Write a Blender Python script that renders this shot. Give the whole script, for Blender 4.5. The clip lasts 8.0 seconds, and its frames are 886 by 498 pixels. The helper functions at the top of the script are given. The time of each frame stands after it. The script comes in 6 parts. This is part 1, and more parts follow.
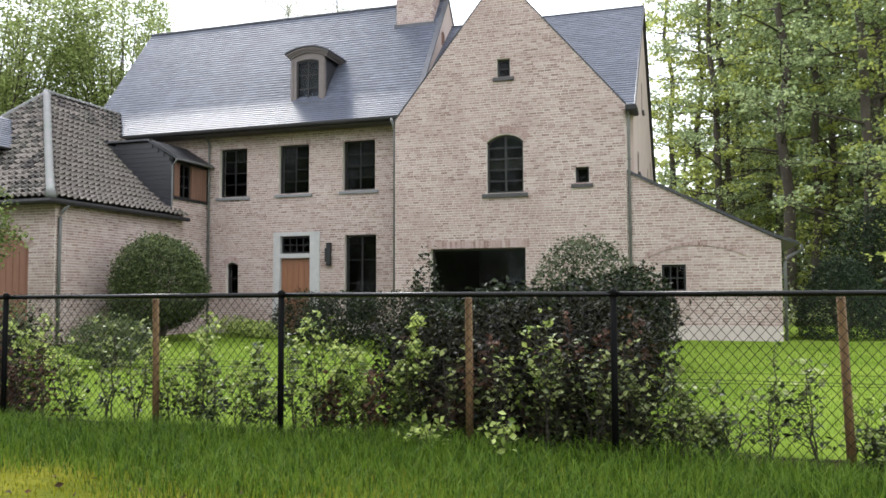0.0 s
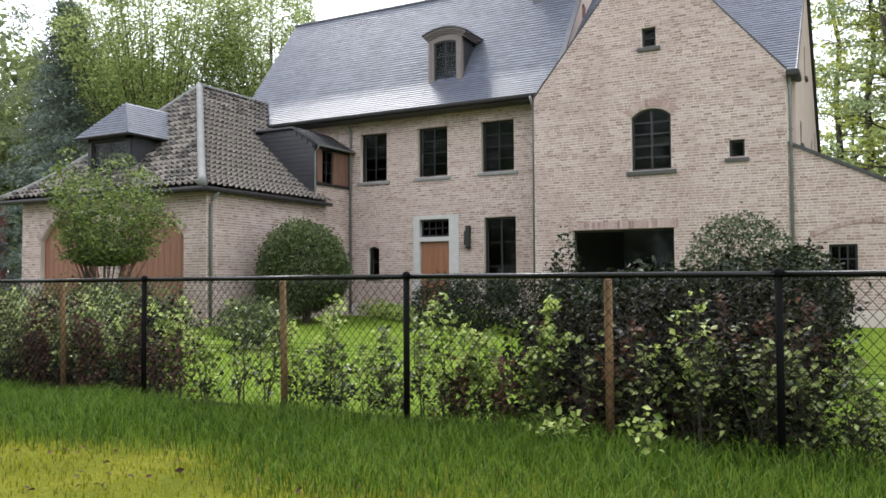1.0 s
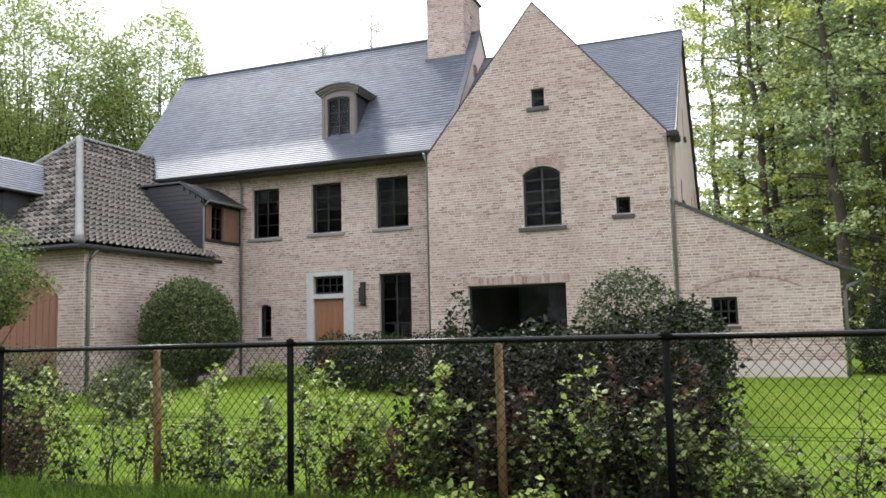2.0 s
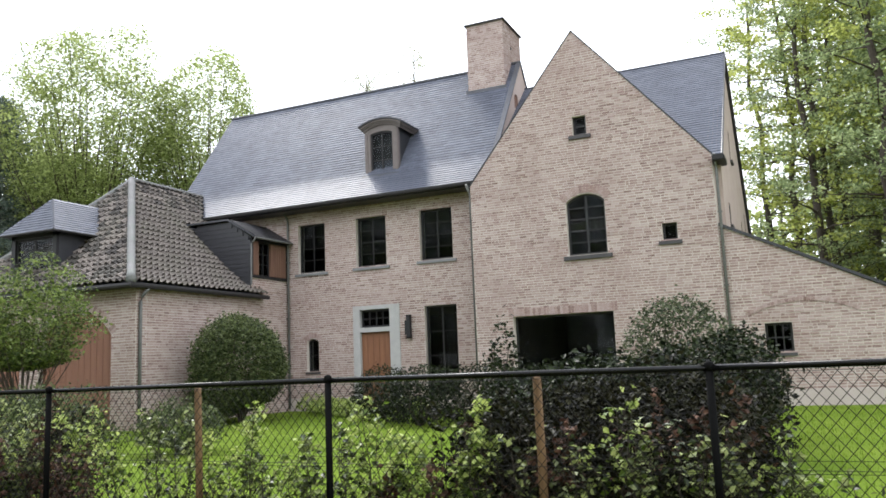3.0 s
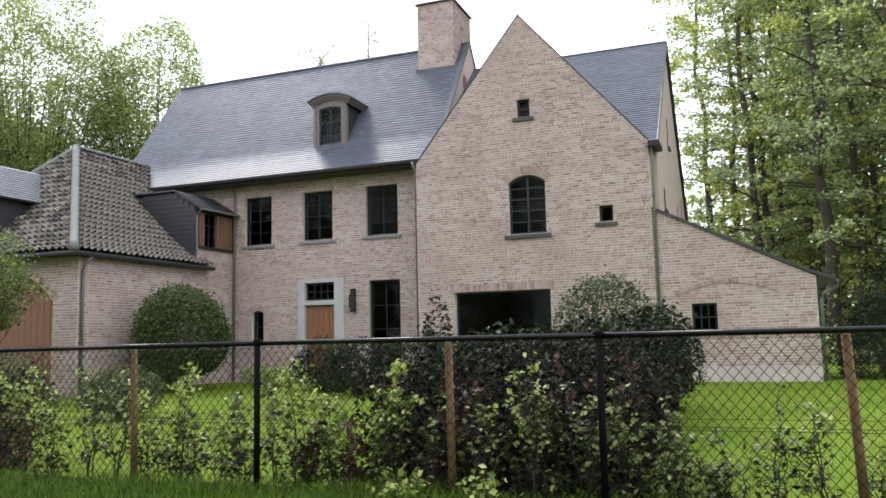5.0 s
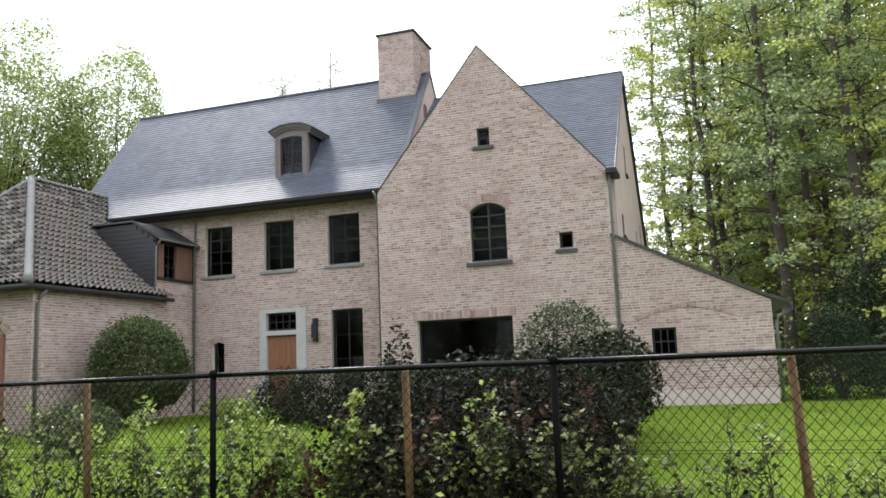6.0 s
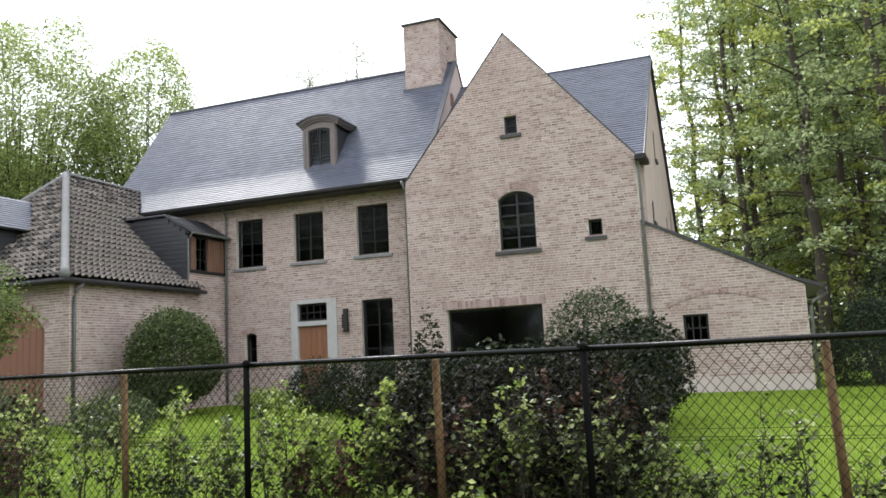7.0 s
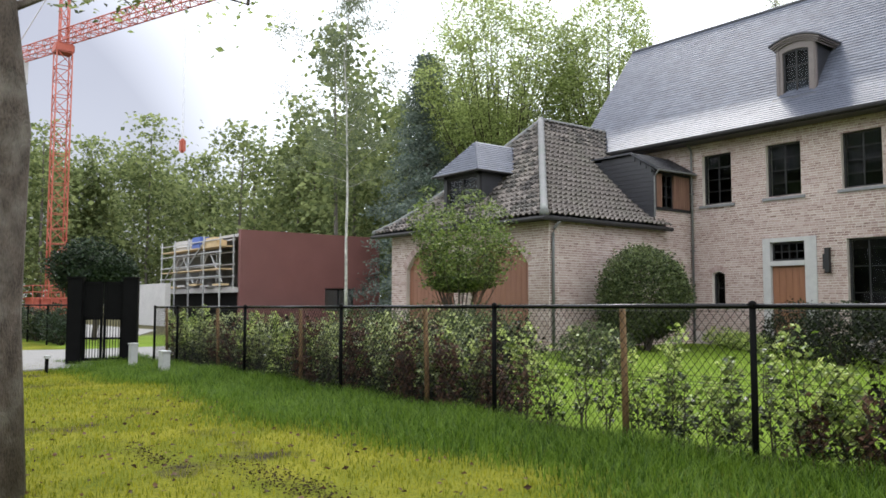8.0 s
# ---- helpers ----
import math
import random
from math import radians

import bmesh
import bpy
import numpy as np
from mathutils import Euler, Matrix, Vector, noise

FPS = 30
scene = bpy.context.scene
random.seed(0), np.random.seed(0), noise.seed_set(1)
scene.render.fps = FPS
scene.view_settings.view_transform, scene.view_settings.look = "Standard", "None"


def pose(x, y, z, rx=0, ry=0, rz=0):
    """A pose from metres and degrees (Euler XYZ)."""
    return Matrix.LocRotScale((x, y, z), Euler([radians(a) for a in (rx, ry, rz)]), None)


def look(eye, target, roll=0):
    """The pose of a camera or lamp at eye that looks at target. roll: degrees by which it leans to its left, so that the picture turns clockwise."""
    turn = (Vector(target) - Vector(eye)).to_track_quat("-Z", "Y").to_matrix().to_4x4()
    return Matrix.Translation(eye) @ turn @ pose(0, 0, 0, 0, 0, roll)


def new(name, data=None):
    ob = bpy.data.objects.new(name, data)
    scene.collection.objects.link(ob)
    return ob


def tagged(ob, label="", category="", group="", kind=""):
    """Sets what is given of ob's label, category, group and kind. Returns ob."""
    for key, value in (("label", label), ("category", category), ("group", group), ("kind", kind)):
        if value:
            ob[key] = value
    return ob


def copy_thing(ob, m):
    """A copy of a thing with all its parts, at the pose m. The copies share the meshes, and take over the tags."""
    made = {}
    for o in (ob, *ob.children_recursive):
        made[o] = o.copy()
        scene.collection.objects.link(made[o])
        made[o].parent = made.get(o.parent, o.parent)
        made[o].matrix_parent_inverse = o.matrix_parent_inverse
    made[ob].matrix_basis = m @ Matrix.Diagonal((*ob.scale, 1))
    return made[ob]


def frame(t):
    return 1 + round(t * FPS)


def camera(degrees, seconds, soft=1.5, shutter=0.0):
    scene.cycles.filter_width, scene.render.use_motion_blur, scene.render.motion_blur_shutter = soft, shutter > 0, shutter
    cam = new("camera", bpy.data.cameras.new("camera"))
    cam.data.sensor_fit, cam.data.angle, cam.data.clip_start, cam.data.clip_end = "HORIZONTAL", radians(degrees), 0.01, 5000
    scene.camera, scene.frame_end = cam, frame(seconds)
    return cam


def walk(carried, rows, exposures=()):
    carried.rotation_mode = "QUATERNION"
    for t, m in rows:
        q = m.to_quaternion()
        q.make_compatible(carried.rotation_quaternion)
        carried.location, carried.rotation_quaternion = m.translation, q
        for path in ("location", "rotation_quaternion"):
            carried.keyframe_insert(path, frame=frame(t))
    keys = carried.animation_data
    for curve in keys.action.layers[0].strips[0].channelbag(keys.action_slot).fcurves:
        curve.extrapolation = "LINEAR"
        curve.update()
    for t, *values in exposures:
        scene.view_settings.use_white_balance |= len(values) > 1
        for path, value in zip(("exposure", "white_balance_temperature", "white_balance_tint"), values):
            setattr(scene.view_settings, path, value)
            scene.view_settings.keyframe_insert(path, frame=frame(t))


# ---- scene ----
cam = camera(57.8, 8.0, soft=1.65)
PATH = [
    (0, (3.55, -6.363, 1.307), (2.94, -4.461, 1.42), -0.2),
    (0.5, (3.561, -6.117, 1.29), (2.851, -4.25, 1.382), -0.4),
    (1, (3.446, -5.816, 1.283), (2.507, -4.052, 1.358), -0.3),
    (1.5, (3.378, -5.668, 1.33), (2.526, -3.863, 1.451), -0.1),
    (1.7, (3.39, -5.589, 1.368), (2.642, -3.742, 1.533), -0.2),
    (2.8, (3.523, -5.605, 1.386), (2.831, -3.746, 1.64), -2.5),
    (3, (3.503, -5.503, 1.396), (2.696, -3.695, 1.68), -2.3),
    (3.5, (3.51, -5.654, 1.382), (2.5, -3.954, 1.681), -1.7),
    (4, (3.632, -5.847, 1.314), (2.693, -4.098, 1.556), -1.6),
    (4.5, (3.819, -5.91, 1.316), (3.011, -4.094, 1.535), -1.4),
    (4.7, (3.873, -5.863, 1.301), (3.116, -4.024, 1.512), -1.2),
    (6, (4.02, -5.898, 1.3), (3.404, -4.017, 1.59), -2.3),
    (6.5, (4.036, -5.915, 1.295), (3.429, -4.032, 1.586), -2.3),
    (7, (4.027, -5.909, 1.292), (3.341, -4.049, 1.559), -2.8),
    (7.5, (3.865, -5.814, 1.283), (2.788, -4.14, 1.483), -2.7),
    (8, (3.558, -5.93, 1.311), (1.986, -4.702, 1.45), 0.1),
]
EXPOSURE = [(0.0, 0.52), (1.0, 0.5), (1.7, 0.5), (2.8, 0.5), (3.0, 0.45), (3.5, -0.08), (4.0, -0.1), (4.5, 0.25), (6.0, 0.32), (7.0, 0.35), (7.5, 0.4), (8.0, 0.4)]
walk(cam, [(t, look(eye, target, roll)) for t, eye, target, roll in PATH], EXPOSURE)

# ---- world, sun and exposure ----
from mathutils.geometry import tessellate_polygon

world = bpy.data.worlds.new("overcast_sky")
scene.world = world
world.use_nodes = True
wn, wl = world.node_tree.nodes, world.node_tree.links
wn.clear()
w_out, w_bg = wn.new("ShaderNodeOutputWorld"), wn.new("ShaderNodeBackground")
w_sky, w_mix, w_gain = wn.new("ShaderNodeTexSky"), wn.new("ShaderNodeMix"), wn.new("ShaderNodeMix")
w_noise, w_ramp, w_co = wn.new("ShaderNodeTexNoise"), wn.new("ShaderNodeValToRGB"), wn.new("ShaderNodeTexCoord")
SUN_WAY = Vector((-0.50, 0.47, 0.73)).normalized()
w_sky.sky_type, w_sky.sun_disc = "NISHITA", False
w_sky.sun_elevation, w_sky.sun_rotation = math.asin(SUN_WAY.z), math.atan2(SUN_WAY.x, SUN_WAY.y) % 6.28318
w_gain.data_type = w_mix.data_type = "RGBA"
w_gain.blend_type = "MULTIPLY"
w_gain.inputs[0].default_value = 1.0
w_gain.inputs[7].default_value = (0.09, 0.09, 0.09, 1)
w_noise.inputs["Scale"].default_value, w_noise.inputs["Detail"].default_value = 2.2, 4.0
w_ramp.color_ramp.elements[0].position, w_ramp.color_ramp.elements[0].color = 0.3, (0.88, 0.915, 1.0, 1)
w_ramp.color_ramp.elements[1].position, w_ramp.color_ramp.elements[1].color = 0.62, (1.08, 1.125, 1.22, 1)
w_mix.inputs[0].default_value = 0.9
wl.new(w_co.outputs["Generated"], w_noise.inputs["Vector"])
wl.new(w_noise.outputs["Fac"], w_ramp.inputs["Fac"])
wl.new(w_sky.outputs["Color"], w_gain.inputs[6])
wl.new(w_gain.outputs[2], w_mix.inputs[6])
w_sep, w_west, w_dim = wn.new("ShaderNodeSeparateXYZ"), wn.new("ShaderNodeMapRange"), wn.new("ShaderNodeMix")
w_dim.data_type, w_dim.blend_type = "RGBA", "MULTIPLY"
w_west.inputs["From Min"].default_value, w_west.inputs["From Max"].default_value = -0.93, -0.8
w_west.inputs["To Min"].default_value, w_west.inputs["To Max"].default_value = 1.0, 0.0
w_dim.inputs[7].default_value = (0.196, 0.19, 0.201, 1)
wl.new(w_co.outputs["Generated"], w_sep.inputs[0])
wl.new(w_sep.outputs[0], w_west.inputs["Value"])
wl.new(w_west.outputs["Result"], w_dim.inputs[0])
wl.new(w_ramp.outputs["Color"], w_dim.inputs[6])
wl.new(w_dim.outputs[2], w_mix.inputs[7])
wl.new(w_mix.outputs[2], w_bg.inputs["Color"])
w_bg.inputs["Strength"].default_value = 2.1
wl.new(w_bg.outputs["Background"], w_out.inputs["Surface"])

sun = new("sun", bpy.data.lights.new("sun", "SUN"))
sun.data.energy, sun.data.angle, sun.data.color = 1.4, radians(18), (1.0, 0.97, 0.93)
sun.matrix_world = look(SUN_WAY * 60, (0, 0, 0))


# ---- materials ----
def nodes_of(name):
    m = bpy.data.materials.new(name)
    m.use_nodes = True
    n, l = m.node_tree.nodes, m.node_tree.links
    return m, n, l, n["Principled BSDF"]


def surface(name, dark, light, rough=0.8, scale=6.0, fine=60.0, bump=0.15, metal=0.0, vary=None, vary_amount=0.3,
            stain=None, stain_scale=0.6, stain_amount=0.5, spec=0.5, stretch=(1, 1, 1), through_light=0.0, coat=0.0):
    """A mottled surface in two scales. vary: 'island' or 'object' shifts its lightness piece by piece."""
    m, n, l, p = nodes_of(name)
    co = n.new("ShaderNodeTexCoord")
    mp = n.new("ShaderNodeMapping")
    mp.inputs["Scale"].default_value = stretch
    l.new(co.outputs["Object"], mp.inputs["Vector"])
    big, small, ramp = n.new("ShaderNodeTexNoise"), n.new("ShaderNodeTexNoise"), n.new("ShaderNodeMix")
    big.inputs["Scale"].default_value, big.inputs["Detail"].default_value = scale, 5
    small.inputs["Scale"].default_value, small.inputs["Detail"].default_value = fine, 3
    l.new(mp.outputs[0], big.inputs["Vector"])
    l.new(mp.outputs[0], small.inputs["Vector"])
    add = n.new("ShaderNodeMath")
    add.operation = "MULTIPLY_ADD"
    add.inputs[1].default_value, add.inputs[2].default_value = 0.5, 0.0
    l.new(small.outputs["Fac"], add.inputs[0])
    half = n.new("ShaderNodeMath")
    half.operation = "MULTIPLY_ADD"
    half.inputs[1].default_value = 0.5
    l.new(big.outputs["Fac"], half.inputs[0])
    l.new(add.outputs[0], half.inputs[2])
    fac = half.outputs[0]
    if vary:
        rnd = n.new("ShaderNodeNewGeometry" if vary == "island" else "ShaderNodeObjectInfo")
        sh = n.new("ShaderNodeMath")
        sh.operation = "MULTIPLY_ADD"
        sh.inputs[1].default_value = 2 * vary_amount
        l.new(rnd.outputs["Random Per Island" if vary == "island" else "Random"], sh.inputs[0])
        off = n.new("ShaderNodeMath")
        off.operation = "ADD"
        off.inputs[1].default_value = -vary_amount
        l.new(fac, sh.inputs[2])
        l.new(sh.outputs[0], off.inputs[0])
        fac = off.outputs[0]
    rng = n.new("ShaderNodeMapRange")
    rng.inputs["From Min"].default_value, rng.inputs["From Max"].default_value = 0.25, 0.75
    l.new(fac, rng.inputs["Value"])
    ramp.data_type = "RGBA"
    ramp.inputs[6].default_value, ramp.inputs[7].default_value = (*dark, 1), (*light, 1)
    l.new(rng.outputs["Result"], ramp.inputs[0])
    colour = ramp.outputs[2]
    if stain:
        st, sr, sm = n.new("ShaderNodeTexNoise"), n.new("ShaderNodeMapRange"), n.new("ShaderNodeMix")
        st.inputs["Scale"].default_value, st.inputs["Detail"].default_value = stain_scale, 6
        l.new(co.outputs["Object"], st.inputs["Vector"])
        sr.inputs["From Min"].default_value, sr.inputs["From Max"].default_value = 0.45, 0.7
        sr.inputs["To Max"].default_value = stain_amount
        l.new(st.outputs["Fac"], sr.inputs["Value"])
        sm.data_type = "RGBA"
        sm.inputs[7].default_value = (*stain, 1)
        l.new(sr.outputs["Result"], sm.inputs[0])
        l.new(colour, sm.inputs[6])
        colour = sm.outputs[2]
    l.new(colour, p.inputs["Base Color"])
    p.inputs["Roughness"].default_value, p.inputs["Metallic"].default_value = rough, metal
    p.inputs["Specular IOR Level"].default_value = spec
    p.inputs["Coat Weight"].default_value = coat
    if bump:
        b = n.new("ShaderNodeBump")
        b.inputs["Strength"].default_value, b.inputs["Distance"].default_value = bump, 0.02
        l.new(small.outputs["Fac"], b.inputs["Height"])
        l.new(b.outputs["Normal"], p.inputs["Normal"])
    if through_light:
        tr, mx, out = n.new("ShaderNodeBsdfTranslucent"), n.new("ShaderNodeMixShader"), n["Material Output"]
        l.new(colour, tr.inputs["Color"])
        mx.inputs[0].default_value = through_light
        l.new(p.outputs[0], mx.inputs[1])
        l.new(tr.outputs[0], mx.inputs[2])
        l.new(mx.outputs[0], out.inputs["Surface"])
    return m


def leaf_mat(name, dark, light, shine=0.45, thin=0.35, gloss=0.16):
    return surface(name, dark, light, rough=shine, scale=0.8, fine=9.0, bump=0.0, vary="island", vary_amount=0.45, through_light=thin, spec=gloss)


def brick_material(name, source):
    """Hand-made brick: pale and red-brown pieces, smeared with lime in level streaks, blotched at large scale."""
    m, n, l, p = nodes_of(name)
    geo = n.new("ShaderNodeNewGeometry")
    rnd = geo.outputs["Random Per Island"] if source == "island" else n.new("ShaderNodeObjectInfo").outputs["Random"]

    def field(scale, stretch, detail, low, high, amount):
        mp, t, r = n.new("ShaderNodeMapping"), n.new("ShaderNodeTexNoise"), n.new("ShaderNodeMapRange")
        mp.inputs["Scale"].default_value = stretch
        t.inputs["Scale"].default_value, t.inputs["Detail"].default_value = scale, detail
        l.new(geo.outputs["Position"], mp.inputs["Vector"])
        l.new(mp.outputs[0], t.inputs["Vector"])
        r.inputs["From Min"].default_value, r.inputs["From Max"].default_value, r.inputs["To Max"].default_value = low, high, amount
        l.new(t.outputs["Fac"], r.inputs["Value"])
        return r.outputs["Result"], t.outputs["Fac"]

    def blend(a, b, fac):
        x = n.new("ShaderNodeMix")
        x.data_type = "RGBA"
        l.new(fac, x.inputs[0])
        for i, c in ((6, a), (7, b)):
            if isinstance(c, tuple):
                x.inputs[i].default_value = (*c, 1)
            else:
                l.new(c, x.inputs[i])
        return x.outputs[2]

    ramp = n.new("ShaderNodeValToRGB")
    e = ramp.color_ramp.elements
    e[0].position, e[0].color = 0.0, (0.181, 0.113, 0.098, 1)
    e[1].position, e[1].color = 1.0, (0.477, 0.383, 0.359, 1)
    for at, c in ((0.15, (0.257, 0.170, 0.150, 1)), (0.45, (0.334, 0.240, 0.217, 1)), (0.72, (0.391, 0.296, 0.272, 1))):
        k = e.new(at)
        k.color = c
    l.new(rnd, ramp.inputs["Fac"])
    blotch, _ = field(0.5, (1, 1, 1.6), 5, 0.4, 0.68, 0.55)
    smear, _ = field(9.0, (1, 1, 3.0), 6, 0.44, 0.7, 0.55)
    grain, fine = field(38.0, (1, 1, 1), 3, 0.35, 0.7, 0.28)
    col = blend(ramp.outputs["Color"], (0.300, 0.203, 0.180), blotch)
    col = blend(col, (0.477, 0.389, 0.368), smear)
    col = blend(col, (0.239, 0.178, 0.165), grain)
    l.new(col, p.inputs["Base Color"])
    p.inputs["Roughness"].default_value, p.inputs["Specular IOR Level"].default_value = 0.92, 0.25
    bp = n.new("ShaderNodeBump")
    bp.inputs["Strength"].default_value, bp.inputs["Distance"].default_value = 0.4, 0.02
    l.new(fine, bp.inputs["Height"])
    l.new(bp.outputs["Normal"], p.inputs["Normal"])
    return m


BRICK = brick_material("brick_face", "island")
BRICK_PIECE = brick_material("single_brick", "object")
MORTAR = surface("lime_mortar", (0.45, 0.395, 0.35), (0.61, 0.55, 0.49), 0.95, 3.0, 45.0, 0.3, stain=(0.34, 0.28, 0.245), stain_scale=0.7, stain_amount=0.6)
RENDERED = surface("limewashed_wall", (0.36, 0.28, 0.245), (0.46, 0.372, 0.33), 0.9, 1.5, 30.0, 0.15)
STONE = surface("blue_stone", (0.31, 0.305, 0.3), (0.46, 0.45, 0.435), 0.75, 4.0, 50.0, 0.15)
STONE_PALE = surface("pale_plinth_stone", (0.38, 0.318, 0.285), (0.51, 0.445, 0.408), 0.85, 2.0, 40.0, 0.15)
STONE_SILL = surface("wet_blue_stone_sill", (0.13, 0.132, 0.138), (0.22, 0.22, 0.228), 0.6, 5.0, 50.0, 0.15)
STONE_DARK = surface("dark_sill_stone", (0.028, 0.026, 0.027), (0.062, 0.057, 0.058), 0.6, 5.0, 50.0, 0.1)
SLATE = surface("wet_slate", (0.068, 0.074, 0.095), (0.122, 0.132, 0.165), 0.38, 1.2, 25.0, 0.05, vary="island", vary_amount=0.13, spec=0.17)
SLATE_DARK = surface("dark_slate_cladding", (0.018, 0.018, 0.021), (0.04, 0.04, 0.046), 0.4, 4.0, 30.0, 0.1, vary="island", vary_amount=0.3)
LEAD = surface("lead_sheet", (0.04, 0.04, 0.046), (0.09, 0.093, 0.105), 0.45, 3.0, 20.0, 0.08, metal=0.15)
ZINC = surface("weathered_zinc", (0.095, 0.095, 0.092), (0.17, 0.17, 0.165), 0.5, 6.0, 40.0, 0.08, metal=0.1)
PANTILE = surface("old_pantile", (0.035, 0.03, 0.027), (0.185, 0.157, 0.138), 0.62, 4.0, 30.0, 0.2, vary="island", vary_amount=0.34,
                  stain=(0.1, 0.1, 0.07), stain_scale=1.2, stain_amount=0.35, spec=0.25)
MORTAR_CAP = surface("ridge_cap_mortar", (0.12, 0.118, 0.116), (0.2, 0.197, 0.193), 0.85, 4.0, 40.0, 0.4, stain=(0.12, 0.15, 0.12), stain_scale=2.0)
GUTTER = surface("dark_gutter_metal", (0.014, 0.013, 0.013), (0.032, 0.03, 0.03), 0.5, 5.0, 30.0, 0.05, spec=0.25)
FRAME_DARK = surface("dark_window_paint", (0.006, 0.006, 0.0065), (0.013, 0.013, 0.014), 0.55, 6.0, 60.0, 0.04)
FRAME_GREY = surface("grey_brown_dormer_paint", (0.105, 0.085, 0.08), (0.17, 0.142, 0.132), 0.6, 6.0, 60.0, 0.06)
WOOD_DOOR = surface("oiled_oak_door", (0.15, 0.062, 0.032), (0.26, 0.118, 0.06), 0.5, 2.0, 22.0, 0.12, stretch=(6, 6, 0.7))
WOOD_GARAGE = surface("brown_garage_boards", (0.16, 0.066, 0.038), (0.245, 0.11, 0.066), 0.6, 2.0, 22.0, 0.12, stretch=(6, 6, 0.7))
WOOD_SHUTTER = surface("weathered_cedar", (0.105, 0.052, 0.034), (0.23, 0.125, 0.085), 0.7, 2.0, 25.0, 0.15, stretch=(8, 8, 0.8))
WOOD_POST = surface("tanned_pine_post", (0.1, 0.054, 0.022), (0.235, 0.135, 0.058), 0.75, 3.0, 30.0, 0.2, stretch=(6, 6, 0.6))
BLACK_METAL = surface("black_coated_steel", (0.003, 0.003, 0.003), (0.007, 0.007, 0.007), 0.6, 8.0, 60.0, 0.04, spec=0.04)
RAIL = surface("wet_black_rail", (0.003, 0.003, 0.003), (0.007, 0.007, 0.007), 0.16, 8.0, 90.0, 0.06, spec=0.2)
SOIL = surface("damp_soil", (0.018, 0.012, 0.008), (0.055, 0.038, 0.024), 0.95, 6.0, 40.0, 0.3, spec=0.03, vary="island", vary_amount=0.3)
WIRE = surface("black_coated_wire", (0.005, 0.0048, 0.0045), (0.013, 0.012, 0.011), 0.5, 8.0, 60.0, 0.0, spec=0.1)
GLASS_M, gn, gl, gp = nodes_of("window_glass")
gp.inputs["Base Color"].default_value = (0.5, 0.54, 0.54, 1)
gp.inputs["Roughness"].default_value, gp.inputs["Transmission Weight"].default_value, gp.inputs["IOR"].default_value = 0.02, 1.0, 1.16
# Near-black colour paints in the gloom of the rooms behind the glass.
DARK_ROOM = surface("near_black_room_shade", (0.01, 0.01, 0.01), (0.022, 0.021, 0.02), 0.9, 2.0, 20.0, 0.05)
BARK = surface("grey_brown_bark", (0.05, 0.042, 0.036), (0.17, 0.15, 0.13), 0.9, 3.0, 18.0, 0.9, stretch=(5, 5, 1), stain=(0.1, 0.1, 0.075), stain_scale=2.5, stain_amount=0.4)
BARK_DARK = surface("dark_twig_bark", (0.03, 0.024, 0.018), (0.08, 0.062, 0.045), 0.85, 5.0, 30.0, 0.3)
BARK_WET = surface("wet_dark_bark", (0.018, 0.014, 0.012), (0.15, 0.12, 0.1), 0.85, 5.0, 34.0, 1.0, stretch=(3, 3, 1), stain=(0.24, 0.22, 0.19), stain_scale=4.5, stain_amount=0.55, spec=0.12)
BARK_BIRCH = surface("white_birch_bark", (0.05, 0.046, 0.042), (0.72, 0.69, 0.65), 0.8, 5.0, 9.0, 0.2, stretch=(2, 2, 0.6))
LEAF_YOUNG = leaf_mat("fresh_spring_leaf", (0.10, 0.16, 0.02), (0.54, 0.62, 0.19), 0.36, 0.45, 0.5)
LEAF_MID = leaf_mat("hedge_leaf", (0.034, 0.052, 0.013), (0.37, 0.42, 0.155), 0.34, 0.36, 0.55)
# Dark copy of the hedge leaf; inner shade is painted into its colour.
LEAF_SHADE = leaf_mat("shade_toned_hedge_leaf", (0.008, 0.013, 0.005), (0.062, 0.08, 0.026), 0.36, 0.15, 0.22)
LEAF_HOLLY = leaf_mat("grey_green_holly_leaf", (0.025, 0.036, 0.018), (0.1, 0.122, 0.062), 0.45, 0.25)
LEAF_BROWN = leaf_mat("withered_beech_leaf", (0.045, 0.023, 0.016), (0.144, 0.077, 0.050), 0.6, 0.25)
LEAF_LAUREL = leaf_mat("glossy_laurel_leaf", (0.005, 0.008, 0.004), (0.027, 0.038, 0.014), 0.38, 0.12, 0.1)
LEAF_BOX = leaf_mat("clipped_box_leaf", (0.03, 0.046, 0.018), (0.145, 0.175, 0.07), 0.5, 0.3, 0.16)
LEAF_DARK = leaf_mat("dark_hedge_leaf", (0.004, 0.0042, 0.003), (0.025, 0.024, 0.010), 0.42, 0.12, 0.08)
LEAF_GARDEN = leaf_mat("garden_tree_leaf", (0.04, 0.068, 0.014), (0.21, 0.27, 0.068), 0.4, 0.38, 0.35)
LEAF_YEW = leaf_mat("dark_yew_needle", (0.01, 0.02, 0.01), (0.035, 0.055, 0.024), 0.5, 0.1)
LEAF_TREE = leaf_mat("spring_canopy_leaf", (0.18, 0.225, 0.075), (0.47, 0.54, 0.215), 0.5, 0.68)
LEAF_TREE_B = leaf_mat("yellow_green_canopy_leaf", (0.24, 0.28, 0.065), (0.6, 0.64, 0.2), 0.5, 0.65)
LEAF_WOOD = leaf_mat("forest_leaf", (0.19, 0.25, 0.12), (0.5, 0.58, 0.3), 0.5, 0.7)
